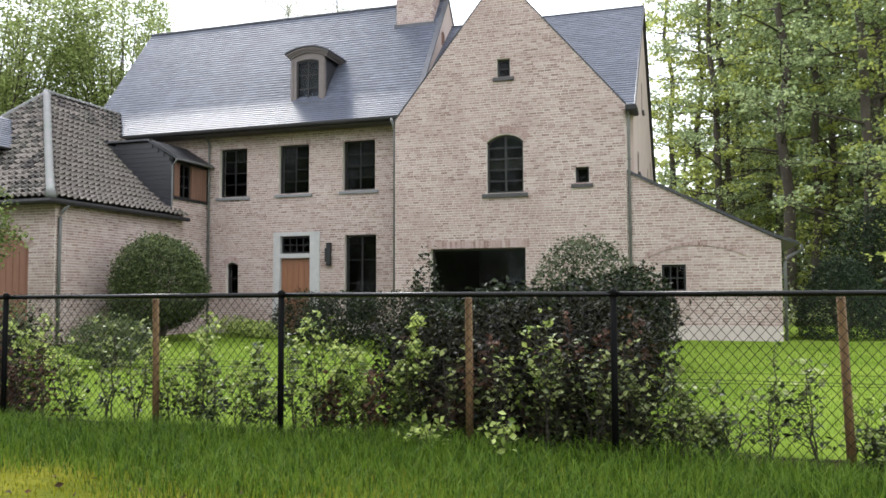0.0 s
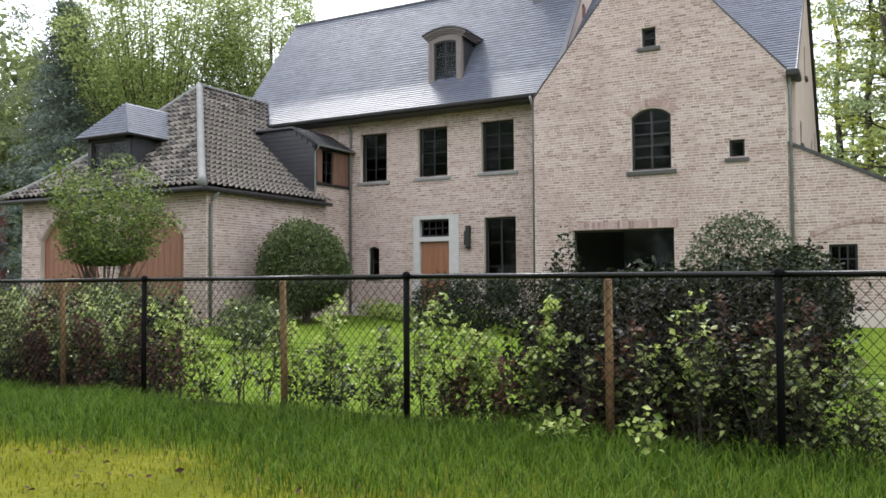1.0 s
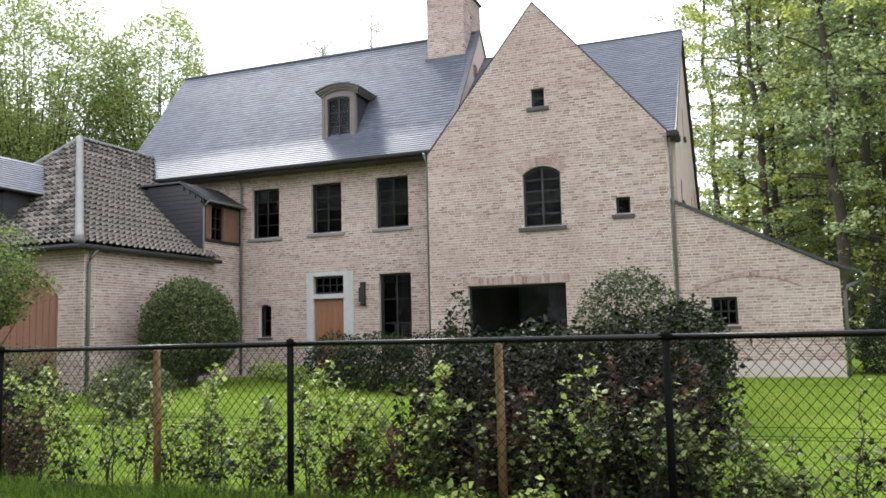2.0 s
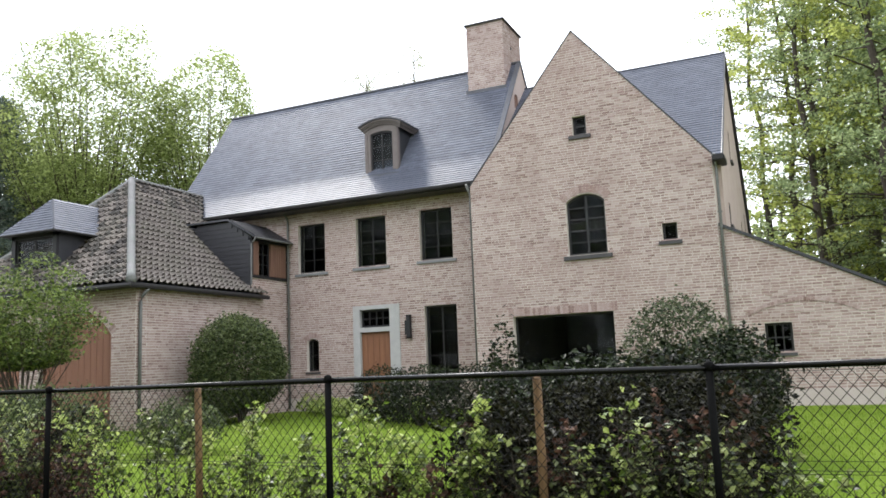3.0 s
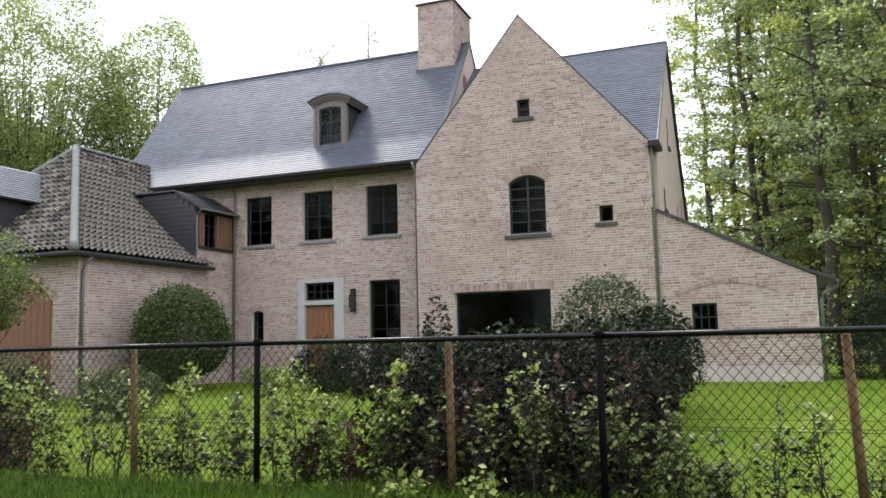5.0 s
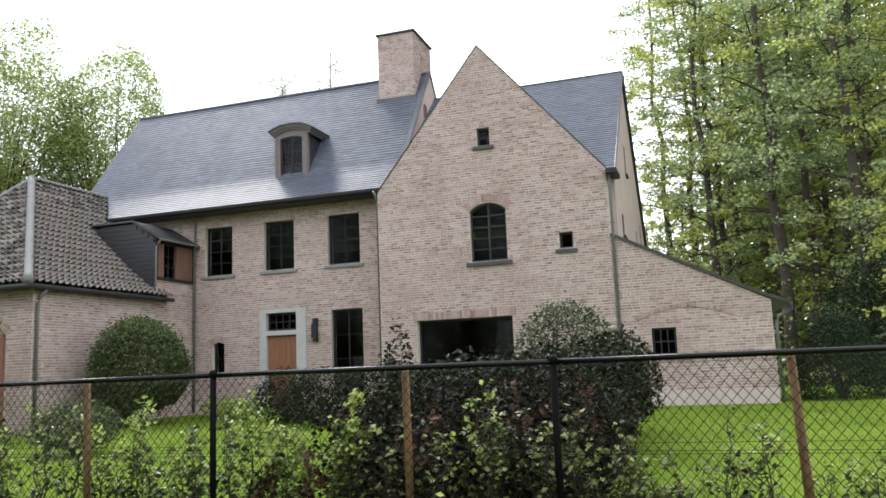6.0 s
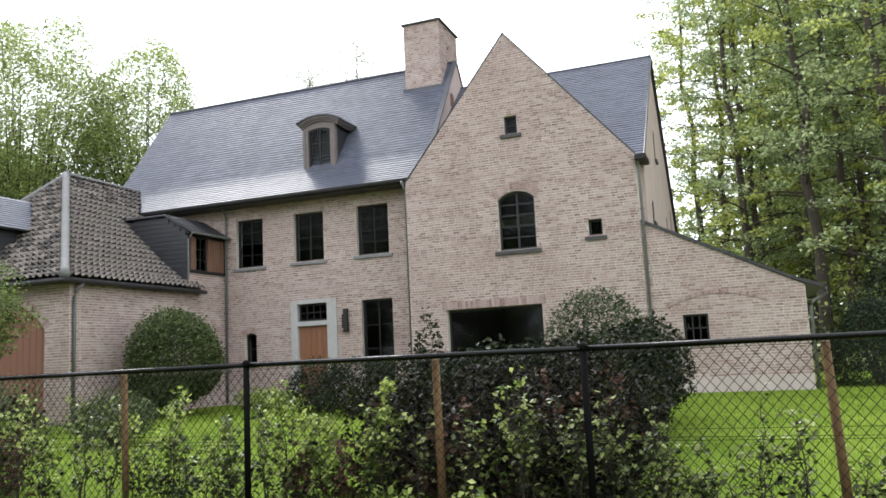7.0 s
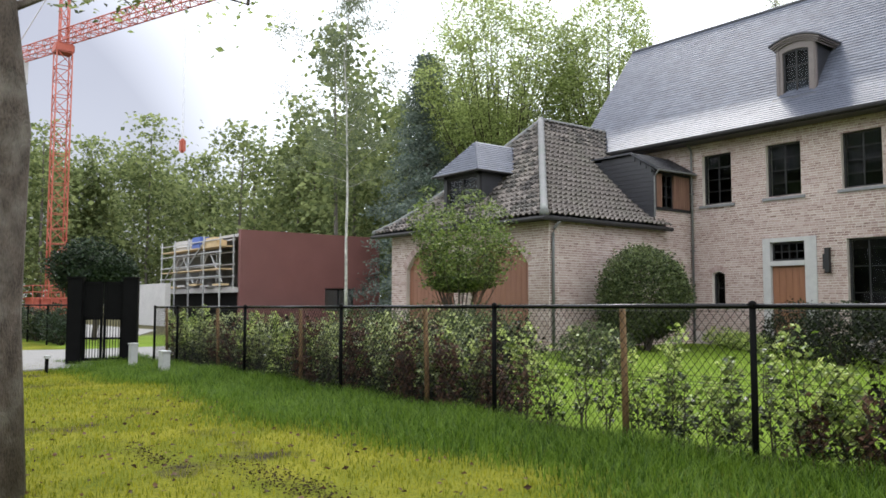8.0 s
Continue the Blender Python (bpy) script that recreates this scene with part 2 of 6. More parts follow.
LEAF_FAR = leaf_mat("far_wood_leaf", (0.10, 0.13, 0.05), (0.27, 0.31, 0.125), 0.55, 0.55)
LEAF_BIRCH = leaf_mat("pale_birch_leaf", (0.090, 0.108, 0.063), (0.207, 0.243, 0.135), 0.5, 0.5)
LEAF_FIR = leaf_mat("fir_needle", (0.075, 0.105, 0.092), (0.21, 0.25, 0.21), 0.55, 0.25)
LEAF_GREY = leaf_mat("opening_bud_leaf", (0.27, 0.28, 0.17), (0.5, 0.52, 0.34), 0.6, 0.55)
GRASS = leaf_mat("verge_grass_blade", (0.028, 0.066, 0.006), (0.135, 0.215, 0.024), 0.55, 0.45, 0.12)
GRASS_DRY = leaf_mat("yellowed_grass_blade", (0.095, 0.112, 0.007), (0.275, 0.27, 0.022), 0.6, 0.5, 0.04)
LAWN_BLADE = leaf_mat("lawn_grass_blade", (0.098, 0.168, 0.016), (0.222, 0.305, 0.04), 0.6, 0.5, 0.05)
RED_WALL = surface("oxide_red_cladding", (0.13, 0.048, 0.042), (0.19, 0.075, 0.066), 0.75, 0.8, 20.0, 0.05, stain=(0.12, 0.06, 0.055), stain_scale=0.3, stain_amount=0.35)
CONCRETE = surface("raw_concrete", (0.3, 0.29, 0.28), (0.48, 0.46, 0.44), 0.9, 1.0, 15.0, 0.15)
CRANE_RED = surface("faded_orange_red_paint", (0.30, 0.055, 0.03), (0.47, 0.115, 0.07), 0.5, 0.6, 10.0, 0.05)
STEEL = surface("galvanised_scaffold_tube", (0.35, 0.35, 0.35), (0.55, 0.55, 0.55), 0.4, 4.0, 20.0, 0.05, metal=0.6)
PLANK = surface("scaffold_plank", (0.4, 0.28, 0.14), (0.6, 0.46, 0.28), 0.8, 2.0, 20.0, 0.1)
BLUE_WRAP = surface("blue_packed_sheet", (0.05, 0.09, 0.3), (0.1, 0.16, 0.42), 0.5, 3.0, 20.0, 0.05)
WHITE_PLASTIC = surface("off_white_plastic", (0.3, 0.3, 0.285), (0.44, 0.44, 0.42), 0.5, 5.0, 40.0, 0.03)
GRAVEL = surface("pale_gravel", (0.14, 0.133, 0.125), (0.27, 0.26, 0.245), 0.95, 5.0, 60.0, 0.5)


def ground_material():
    """Lawn behind the fence line, rough verge before it with bare patches, woodland litter further off."""
    m, n, l, p = nodes_of("grassy_ground")
    co, sep = n.new("ShaderNodeTexCoord"), n.new("ShaderNodeSeparateXYZ")
    l.new(co.outputs["Object"], sep.inputs[0])

    def noise_mix(a, b, scale, low=0.35, high=0.65):
        t, r, x = n.new("ShaderNodeTexNoise"), n.new("ShaderNodeMapRange"), n.new("ShaderNodeMix")
        t.inputs["Scale"].default_value, t.inputs["Detail"].default_value = scale, 6
        l.new(co.outputs["Object"], t.inputs["Vector"])
        r.inputs["From Min"].default_value, r.inputs["From Max"].default_value = low, high
        l.new(t.outputs["Fac"], r.inputs["Value"])
        x.data_type = "RGBA"
        for i, c in ((6, a), (7, b)):
            if isinstance(c, tuple):
                x.inputs[i].default_value = (*c, 1)
            else:
                l.new(c, x.inputs[i])
        l.new(r.outputs["Result"], x.inputs[0])
        return x.outputs[2]

    def step(axis, a, b, first, then):
        r, x = n.new("ShaderNodeMapRange"), n.new("ShaderNodeMix")
        r.inputs["From Min"].default_value, r.inputs["From Max"].default_value = a, b
        l.new(sep.outputs[axis], r.inputs["Value"])
        x.data_type = "RGBA"
        l.new(first, x.inputs[6])
        l.new(then, x.inputs[7])
        l.new(r.outputs["Result"], x.inputs[0])
        return x.outputs[2]

    lawn = noise_mix(noise_mix((0.112, 0.178, 0.02), (0.17, 0.24, 0.033), 0.7), (0.095, 0.132, 0.014), 40.0, 0.5, 0.75)
    verge = noise_mix(noise_mix((0.11, 0.128, 0.012), (0.21, 0.2, 0.023), 1.1), (0.065, 0.077, 0.012), 25.0, 0.5, 0.75)
    bare = noise_mix(verge, (0.045, 0.033, 0.026), 0.9, 0.6, 0.68)
    litter = noise_mix((0.05, 0.055, 0.025), (0.11, 0.09, 0.05), 3.0)
    near = step(1, -0.3, 0.25, step(1, -2.6, -1.6, bare, verge), lawn)
    far = step(1, 25.0, 28.0, near, litter)
    side = step(0, -32.0, -29.0, litter, far)
    l.new(side, p.inputs["Base Color"])
    p.inputs["Roughness"].default_value = 0.9
    p.inputs["Specular IOR Level"].default_value = 0.05
    t, b = n.new("ShaderNodeTexNoise"), n.new("ShaderNodeBump")
    t.inputs["Scale"].default_value, t.inputs["Detail"].default_value = 45.0, 5
    l.new(co.outputs["Object"], t.inputs["Vector"])
    b.inputs["Strength"].default_value, b.inputs["Distance"].default_value = 0.8, 0.05
    l.new(t.outputs["Fac"], b.inputs["Height"])
    l.new(b.outputs["Normal"], p.inputs["Normal"])
    return m


GROUND = ground_material()


# ---- mesh helpers ----
class Build:
    """Collects faces of one mesh."""

    def __init__(self):
        self.v, self.f = [], []

    def add(self, verts, faces):
        k = len(self.v)
        self.v.extend(tuple(p) for p in verts)
        self.f.extend(tuple(i + k for i in face) for face in faces)
        return self

    def box(self, x0, x1, y0, y1, z0, z1, bevel=0.0):
        if bevel:
            bm = bmesh.new()
            bmesh.ops.create_cube(bm, size=1)
            for p in bm.verts:
                p.co = Vector(((x0 + x1) / 2 + p.co.x * (x1 - x0), (y0 + y1) / 2 + p.co.y * (y1 - y0), (z0 + z1) / 2 + p.co.z * (z1 - z0)))
            bmesh.ops.bevel(bm, geom=bm.edges[:], offset=bevel, segments=2, affect="EDGES")
            bm.verts.index_update()
            self.add([p.co for p in bm.verts], [[p.index for p in f.verts] for f in bm.faces])
            bm.free()
            return self
        return self.add([(x, y, z) for x in (x0, x1) for y in (y0, y1) for z in (z0, z1)],
                        [(0, 1, 3, 2), (4, 6, 7, 5), (0, 4, 5, 1), (2, 3, 7, 6), (0, 2, 6, 4), (1, 5, 7, 3)])

    def tube(self, points, radii, n=8, caps=True):
        pts = [Vector(p) for p in points]
        if not isinstance(radii, (list, tuple)):
            radii = [radii] * len(pts)
        rings = []
        for i, p in enumerate(pts):
            d = (pts[min(i + 1, len(pts) - 1)] - pts[max(i - 1, 0)]).normalized()
            a = d.cross(Vector((0.31, 0.17, 0.93) if abs(d.z) < 0.9 else (1, 0.1, 0))).normalized()
            b = d.cross(a)
            rings.append([p + (a * math.cos(6.28319 * j / n) + b * math.sin(6.28319 * j / n)) * radii[i] for j in range(n)])
        faces = [(i * n + j, i * n + (j + 1) % n, (i + 1) * n + (j + 1) % n, (i + 1) * n + j) for i in range(len(pts) - 1) for j in range(n)]
        if caps:
            faces += [tuple(range(n - 1, -1, -1)), tuple(range((len(pts) - 1) * n, len(pts) * n))]
        return self.add([p for r in rings for p in r], faces)

    def slab(self, outer, holes, place, depth):
        """A flat slab with openings: outlines in (u, z), put in space by place(u, z, d) for d in (0, depth)."""
        loops = [outer, *holes]
        flat = [p for lp in loops for p in lp]
        tris = tessellate_polygon([[Vector((u, z, 0)) for u, z in lp] for lp in loops])
        n = len(flat)
        faces = [tuple(t) for t in tris] + [tuple(i + n for i in reversed(t)) for t in tris]
        k = 0
        for lp in loops:
            m = len(lp)
            faces += [(k + i, k + (i + 1) % m, n + k + (i + 1) % m, n + k + i) for i in range(m)]
            k += m
        return self.add([place(u, z, 0) for u, z in flat] + [place(u, z, depth) for u, z in flat], faces)


ORIGIN = {}


def mesh_from(name, verts, faces, mat, smooth=False):
    """verts and faces may be numpy arrays; faces then all have one length."""
    me = bpy.data.meshes.new(name)
    if isinstance(faces, np.ndarray):
        k = faces.shape[1]
        me.vertices.add(len(verts))
        me.vertices.foreach_set("co", np.asarray(verts, np.float32).ravel())
        me.loops.add(faces.size)
        me.loops.foreach_set("vertex_index", faces.astype(np.int32).ravel())
        me.polygons.add(len(faces))
        me.polygons.foreach_set("loop_start", np.arange(0, faces.size, k, dtype=np.int32))
        me.polygons.foreach_set("loop_total", np.full(len(faces), k, np.int32))
        me.polygons.foreach_set("use_smooth", np.zeros(len(faces), bool))
        me.update(calc_edges=True)
    else:
        me.from_pydata([tuple(p) for p in verts], [], faces)
        me.update()
        bm = bmesh.new()
        bm.from_mesh(me)
        bmesh.ops.recalc_face_normals(bm, faces=bm.faces[:])
        bm.to_mesh(me)
        bm.free()
    if smooth:
        me.polygons.foreach_set("use_smooth", [True] * len(me.polygons))
    me.materials.append(mat)
    return me


def thing(name, at, label, category, group="", kind=""):
    ob = new(name)
    ob.location = at
    ob.empty_display_size = 0.2
    ORIGIN[ob.name] = Vector(at)
    return tagged(ob, label, category, group, kind)


def part(name, made, mat, parent, label="", smooth=False):
    """One mesh, given in world places, under a thing or a part."""
    base = ORIGIN[parent.name]
    if isinstance(made, Build):
        verts, faces = [Vector(p) - base for p in made.v], made.f
    else:
        verts, faces = np.asarray(made[0]) - np.array(base), made[1]
    ob = new(name, mesh_from(name, verts, faces, mat, smooth))
    ob.parent = parent
    ORIGIN[ob.name] = base
    if label:
        ob["label"] = label
    return ob


def solid(name, made, mat, label, category, kind="", group="", at=None, smooth=False):
    """A top-level thing of one mesh."""
    base = Vector(at) if at is not None else Vector((0, 0, 0))
    if isinstance(made, Build):
        verts, faces = [Vector(p) - base for p in made.v], made.f
    else:
        verts, faces = np.asarray(made[0]) - np.array(base), made[1]
    ob = new(name, mesh_from(name, verts, faces, mat, smooth))
    ob.location = base
    ORIGIN[ob.name] = base
    return tagged(ob, label, category, group, kind)


def rect(u0, u1, z0, z1):
    return [(u0, z0), (u1, z0), (u1, z1), (u0, z1)]


def arched(u0, u1, z0, spring, rise, n=10):
    """A doorway outline with a segmental head."""
    pts = [(u0, z0), (u1, z0)]
    half, mid = (u1 - u0) / 2, (u0 + u1) / 2
    r = (half * half + rise * rise) / (2 * rise)
    a = math.asin(min(1, half / r)) if rise <= half else math.pi - math.asin(half / r)
    for i in range(n + 1):
        t = a - 2 * a * i / n
        pts.append((mid + r * math.sin(t), spring + rise - r + r * math.cos(t)))
    return pts


def spans(loops, z):
    """The stretches of u inside the outlines at height z."""
    cuts = []
    for lp in loops:
        for (u0, z0), (u1, z1) in zip(lp, lp[1:] + lp[:1]):
            if (z0 <= z) != (z1 <= z):
                cuts.append(u0 + (u1 - u0) * (z - z0) / (z1 - z0))
    cuts.sort()
    return list(zip(cuts[::2], cuts[1::2]))


COURSE, LONG, JOINT = 0.068, 0.2, 0.017


def brick_rects(loops, z_from, z_to):
    """Running-bond bricks, trimmed at edges and openings."""
    rnd = random.Random(7)
    out = []
    row = 0
    z = z_from
    while z < z_to:
        h = min(COURSE, z_to - z)
        for a, b in spans(loops, z + h / 2):
            u = math.floor(a / LONG) * LONG - (LONG / 2 if row % 2 else 0) - rnd.uniform(0, 0.09)
            while u < b:
                long = LONG * rnd.choice((0.5, 0.92, 0.97, 1.0, 1.05, 1.1))
                lo, hi = max(u, a), min(u + long, b)
                if hi - lo > 0.04:
                    w = 0.005 * math.sin(u * 1.9 + row * 0.7)
                    out.append((lo + JOINT * rnd.uniform(0.25, 0.5), hi - JOINT * rnd.uniform(0.25, 0.5), z + w + JOINT / 2 + rnd.uniform(-0.004, 0.003), z + w + h - JOINT / 2 + rnd.uniform(-0.003, 0.004), rnd.uniform(0.003, 0.01)))
                u += long
        z += COURSE
        row += 1
    return out


def brick_mesh(rects, place):
    """Boxes without backs on a wall; place(u, z, out)."""
    verts, faces = [], []
    for i, (a, b, z0, z1, d) in enumerate(rects):
        k = 8 * i
        verts += [place(a, z0, -0.004), place(b, z0, -0.004), place(b, z1, -0.004), place(a, z1, -0.004),
                  place(a + 0.003, z0 + 0.003, d), place(b - 0.003, z0 + 0.003, d), place(b - 0.003, z1 - 0.003, d), place(a + 0.003, z1 - 0.003, d)]
        faces += [(k + 4, k + 5, k + 6, k + 7), (k, k + 1, k + 5, k + 4), (k + 1, k + 2, k + 6, k + 5), (k + 2, k + 3, k + 7, k + 6), (k + 3, k, k + 4, k + 7)]
    return np.array([tuple(v) for v in verts]), np.array(faces)


LATER = []


def brick_wall(parent, outer, holes, place, depth, z_from, z_to, single=None, label=""):
    """A mortar core with a skin of bricks. single: a stretch (u0, u1, z0, z1) whose bricks are pieces of their own."""
    core = part("wall", Build().slab(outer, holes, place, -depth), MORTAR, parent, label)
    rects = brick_rects([outer, *holes], z_from, z_to)
    if single:
        u0, u1, z0, z1 = single
        alone = [r for r in rects if u0 <= r[0] and r[1] <= u1 and z0 <= r[2] and r[3] <= z1][:300]
        taken = set(alone)
        rects = [r for r in rects if r not in taken]
        LATER.append((core, alone, place))
    skin = part("brickwork", brick_mesh(rects, place), BRICK, core)
    skin["kind"] = "stuff"
    return core


def profile_at(profile, s):
    """A point (h, z) and the unit way up the slope at arc length s."""
    for (h0, z0), (h1, z1) in zip(profile, profile[1:]):
        d = math.hypot(h1 - h0, z1 - z0)
        if s <= d or (h1, z1) == profile[-1]:
            return h0 + (h1 - h0) * s / d, z0 + (z1 - z0) * s / d, (h1 - h0) / d, (z1 - z0) / d
        s -= d


def profile_length(profile):
    return sum(math.hypot(h1 - h0, z1 - z0) for (h0, z0), (h1, z1) in zip(profile, profile[1:]))


def slates(profile, reach, place, wide=0.22, gauge=0.13, thick=0.011, seed=3):
    """Courses of slates up a slope. reach(h, z) gives stretches of u; place(u, h, z)."""
    rnd = random.Random(seed)
    verts, faces = [], []
    total, s, row = profile_length(profile), 0.0, 0
    while s < total - 0.03:
        h, z, dh, dz = profile_at(profile, s)
        top = min(s + gauge * 1.25, total)
        h1, z1, eh, ez = profile_at(profile, top)
        hm, zm, _, _ = profile_at(profile, min(s + gauge / 2, total))
        for a, b in reach(hm, zm):
            u = math.floor(a / wide) * wide - (wide / 2 if row % 2 else 0)
            while u < b:
                lo, hi = max(u, a), min(u + wide, b)
                if hi - lo > 0.02:
                    lift, j = thick * rnd.uniform(1.75, 2.1), rnd.uniform(-0.004, 0.004)
                    nh, nz = -dz, dh
                    k = len(verts)
                    verts += [place(lo + 0.002, h + j * dh, z + j * dz), place(hi - 0.002, h + j * dh, z + j * dz),
                              place(lo + 0.002, h + j * dh + nh * lift, z + j * dz + nz * lift), place(hi - 0.002, h + j * dh + nh * lift, z + j * dz + nz * lift),
                              place(hi - 0.002, h1 + nh * 0.002, z1 + nz * 0.002), place(lo + 0.002, h1 + nh * 0.002, z1 + nz * 0.002)]
                    faces += [(k, k + 1, k + 3, k + 2), (k + 2, k + 3, k + 4, k + 5)]
                u += wide
        s += gauge
        row += 1
    return np.array([tuple(v) for v in verts]), np.array(faces)


def pantiles(profile, reach, place, wide=0.21, gauge=0.265, seed=5):
    """Courses of S-shaped tiles up a slope."""
    rnd = random.Random(seed)
    cross = [(0.0, 0.035), (0.12, 0.075), (0.26, 0.07), (0.42, 0.016), (0.62, 0.0), (0.82, 0.008), (1.0, 0.04)]
    verts, faces = [], []
    total, s = profile_length(profile), 0.0
    while s < total - 0.05:
        h, z, dh, dz = profile_at(profile, s)
        h1, z1, _, _ = profile_at(profile, min(s + gauge * 1.12, total))
        hm, zm, _, _ = profile_at(profile, min(s + gauge / 2, total))
        nh, nz = -dz, dh
        for a, b in reach(hm, zm):
            u = math.floor(a / wide) * wide
            while u < b:
                lo, hi = max(u, a), min(u + wide, b)
                if hi - lo > 0.05:
                    k, lift, j = len(verts), 0.075 + rnd.uniform(-0.008, 0.012), rnd.uniform(-0.012, 0.012)
                    pts = [(c, r) for c, r in cross]
                    for c, r in pts:
                        uu = lo + (hi - lo) * c
                        verts += [place(uu, h + nh * (r + lift - 0.026) + j * dh, z + nz * (r + lift - 0.026) + j * dz), place(uu, h + nh * (r + lift) + j * dh, z + nz * (r + lift) + j * dz),
                                  place(uu, h1 + nh * (r + 0.006), z1 + nz * (r + 0.006))]
                    for i in range(len(pts) - 1):
                        q = k + 3 * i
                        faces += [(q, q + 3, q + 4, q + 1), (q + 1, q + 4, q + 5, q + 2)]
                u += wide
        s += gauge
    return np.array([tuple(v) for v in verts]), np.array(faces)


def cover(name, made, per_vert, per_face, mat, parent, near, label=""):
    """A roof covering: up to 300 pieces within the stretch near(x, y, z) become objects, the rest one mesh."""
    v, f = made
    n = len(v) // per_vert
    mids = v.reshape(n, per_vert, 3).mean(1)
    chosen = [i for i in range(n) if near(*mids[i])][:300]
    rest = np.ones(n, bool)
    rest[chosen] = False
    pattern = f[:per_face]
    keep = v.reshape(n, per_vert, 3)[rest]
    m = len(keep)
    bulk = part(name + "_cover", (keep.reshape(-1, 3), ((np.arange(m) * per_vert)[:, None, None] + pattern[None]).reshape(-1, pattern.shape[1])), mat, parent, label)
    bulk["kind"] = "stuff"
    ROOF_LATER.append((name, v.reshape(n, per_vert, 3)[chosen], pattern, mat, parent))


ROOF_LATER = []


# ---- plants ----
def leaf_cloud(centres, size, seed, flat=0.3, shape=0.5, drop=0.0):
    """A folded leaf at each centre, turned at random. Gives verts and triangles."""
    g = np.random.default_rng(seed)
    c = np.asarray(centres, float)
    n = len(c)
    along = g.normal(size=(n, 3))
    along[:, 2] = along[:, 2] * flat - drop
    along /= np.linalg.norm(along, axis=1, keepdims=True)
    side = np.cross(along, g.normal(size=(n, 3)) + np.array([0, 0, 1.2]))
    side /= np.linalg.norm(side, axis=1, keepdims=True) + 1e-9
    up = np.cross(side, along)
    ln = (size * g.uniform(0.65, 1.35, n))[:, None]
    w = ln * shape * 0.5
    v = np.empty((n, 4, 3))
    v[:, 0] = c - along * ln * 0.5
    v[:, 1] = c + side * w + up * w * 0.35
    v[:, 2] = c + along * ln * 0.5
    v[:, 3] = c - side * w + up * w * 0.35
    base = (np.arange(n) * 4)[:, None, None]
    f = (base + np.array([[0, 1, 2], [0, 2, 3]])[None]).reshape(-1, 3)
    return v.reshape(-1, 3), f


def joined(parts_in):
    verts, faces, k = [], [], 0
    for v, f in parts_in:
        verts.append(np.asarray(v))
        faces.append(np.asarray(f) + k)
        k += len(v)
    return np.concatenate(verts), np.concatenate(faces)


def bend(p, q, wobble, n, rnd):
    """A crooked way from p to q."""
    p, q = Vector(p), Vector(q)
    out = []
    for i in range(n + 1):
        t = i / n
        w = wobble * math.sin(math.pi * t) if i < n else 0
        out.append(p.lerp(q, t) + Vector((rnd.uniform(-1, 1), rnd.uniform(-1, 1), rnd.uniform(-0.5, 0.5))) * w)
    return out


def tree(name, at, height, girth, base, spread, leaf, n_leaf, leaf_size, bark, seed, label, category="tree", group="",
         limbs=16, lift=0.55, clump=0.9, stems=1, top=1.0, drop=0.0, lean=0.0, layer=0.4):
    """A tree: tapered trunk with limbs and twigs, and a crown of small leaves gathered in clumps about the twigs."""
    rnd = random.Random(seed)
    g = np.random.default_rng(seed)
    x, y, z = at
    ob = thing(name, at, label, category, group)
    wood, tips = Build(), []
    for st in range(stems):
        ang = 6.283 * st / max(stems, 1) + seed
        off = 0.0 if stems == 1 else spread * 0.45
        foot = Vector((x, y, z - 0.1)) + Vector((math.cos(ang), math.sin(ang), 0)) * (0.0 if stems == 1 else girth * 1.2)
        crown = Vector((x + math.cos(ang) * off + lean * height, y + math.sin(ang) * off, z + height * (1.0 if st == 0 else rnd.uniform(0.8, 0.97))))
        line = bend(foot, crown, height * 0.012 * (1 if stems == 1 else 2), 10, rnd)
        r0 = girth if stems == 1 else girth * 0.62
        wood.tube(line, [r0 * (1.1 if i == 0 else 1.0) * (1 - 0.93 * (i / 10) ** 0.9) + 0.006 for i in range(11)], 9)
        for k in range(limbs):
            t = base + (0.97 - base) * ((k + rnd.random()) / limbs)
            i = min(int(t * 10), 9)
            p = line[i].lerp(line[i + 1], t * 10 - i)
            a = 2.399 * k + rnd.uniform(-0.5, 0.5) + seed
            s = (t - base) / (1 - base)
            long = spread * top * (math.sin(math.pi * min(1, 0.22 + 0.78 * s) ** 0.85) * 0.85 + 0.25) * rnd.uniform(0.65, 1.15)
            q = p + Vector((math.cos(a) * long, math.sin(a) * long, long * lift * rnd.uniform(0.5, 1.4)))
            br = bend(p, q, long * 0.06, 4, rnd)
            rb = max(0.012, girth * 0.3 * (1 - 0.75 * t))
            wood.tube(br, [rb, rb * 0.75, rb * 0.5, rb * 0.32, rb * 0.15], 5)
            for m in range(4):
                o = br[1 + m % 4]
                e = o + Vector((rnd.uniform(-1, 1), rnd.uniform(-1, 1), rnd.uniform(-0.2, 0.9))) * long * 0.42
                wood.tube([o, o.lerp(e, 0.5) + Vector((0, 0, 0.04 * long)), e], [rb * 0.35, rb * 0.2, rb * 0.07], 4)
                tips += [o.lerp(e, 0.45), o.lerp(e, 0.75), e]
            tips.append(q)
    part("trunk", wood, bark, ob, smooth=True)
    tips = np.array([tuple(p) for p in tips])
    pick = tips[g.integers(0, len(tips), n_leaf)]
    centres = pick + g.normal(size=(n_leaf, 3)) * clump * np.array([0.55, 0.55, layer]) * g.uniform(0.4, 1.2, (n_leaf, 1))
    part("crown", leaf_cloud(centres, leaf_size, seed, 0.5, 0.62, drop), leaf, ob)
    return ob


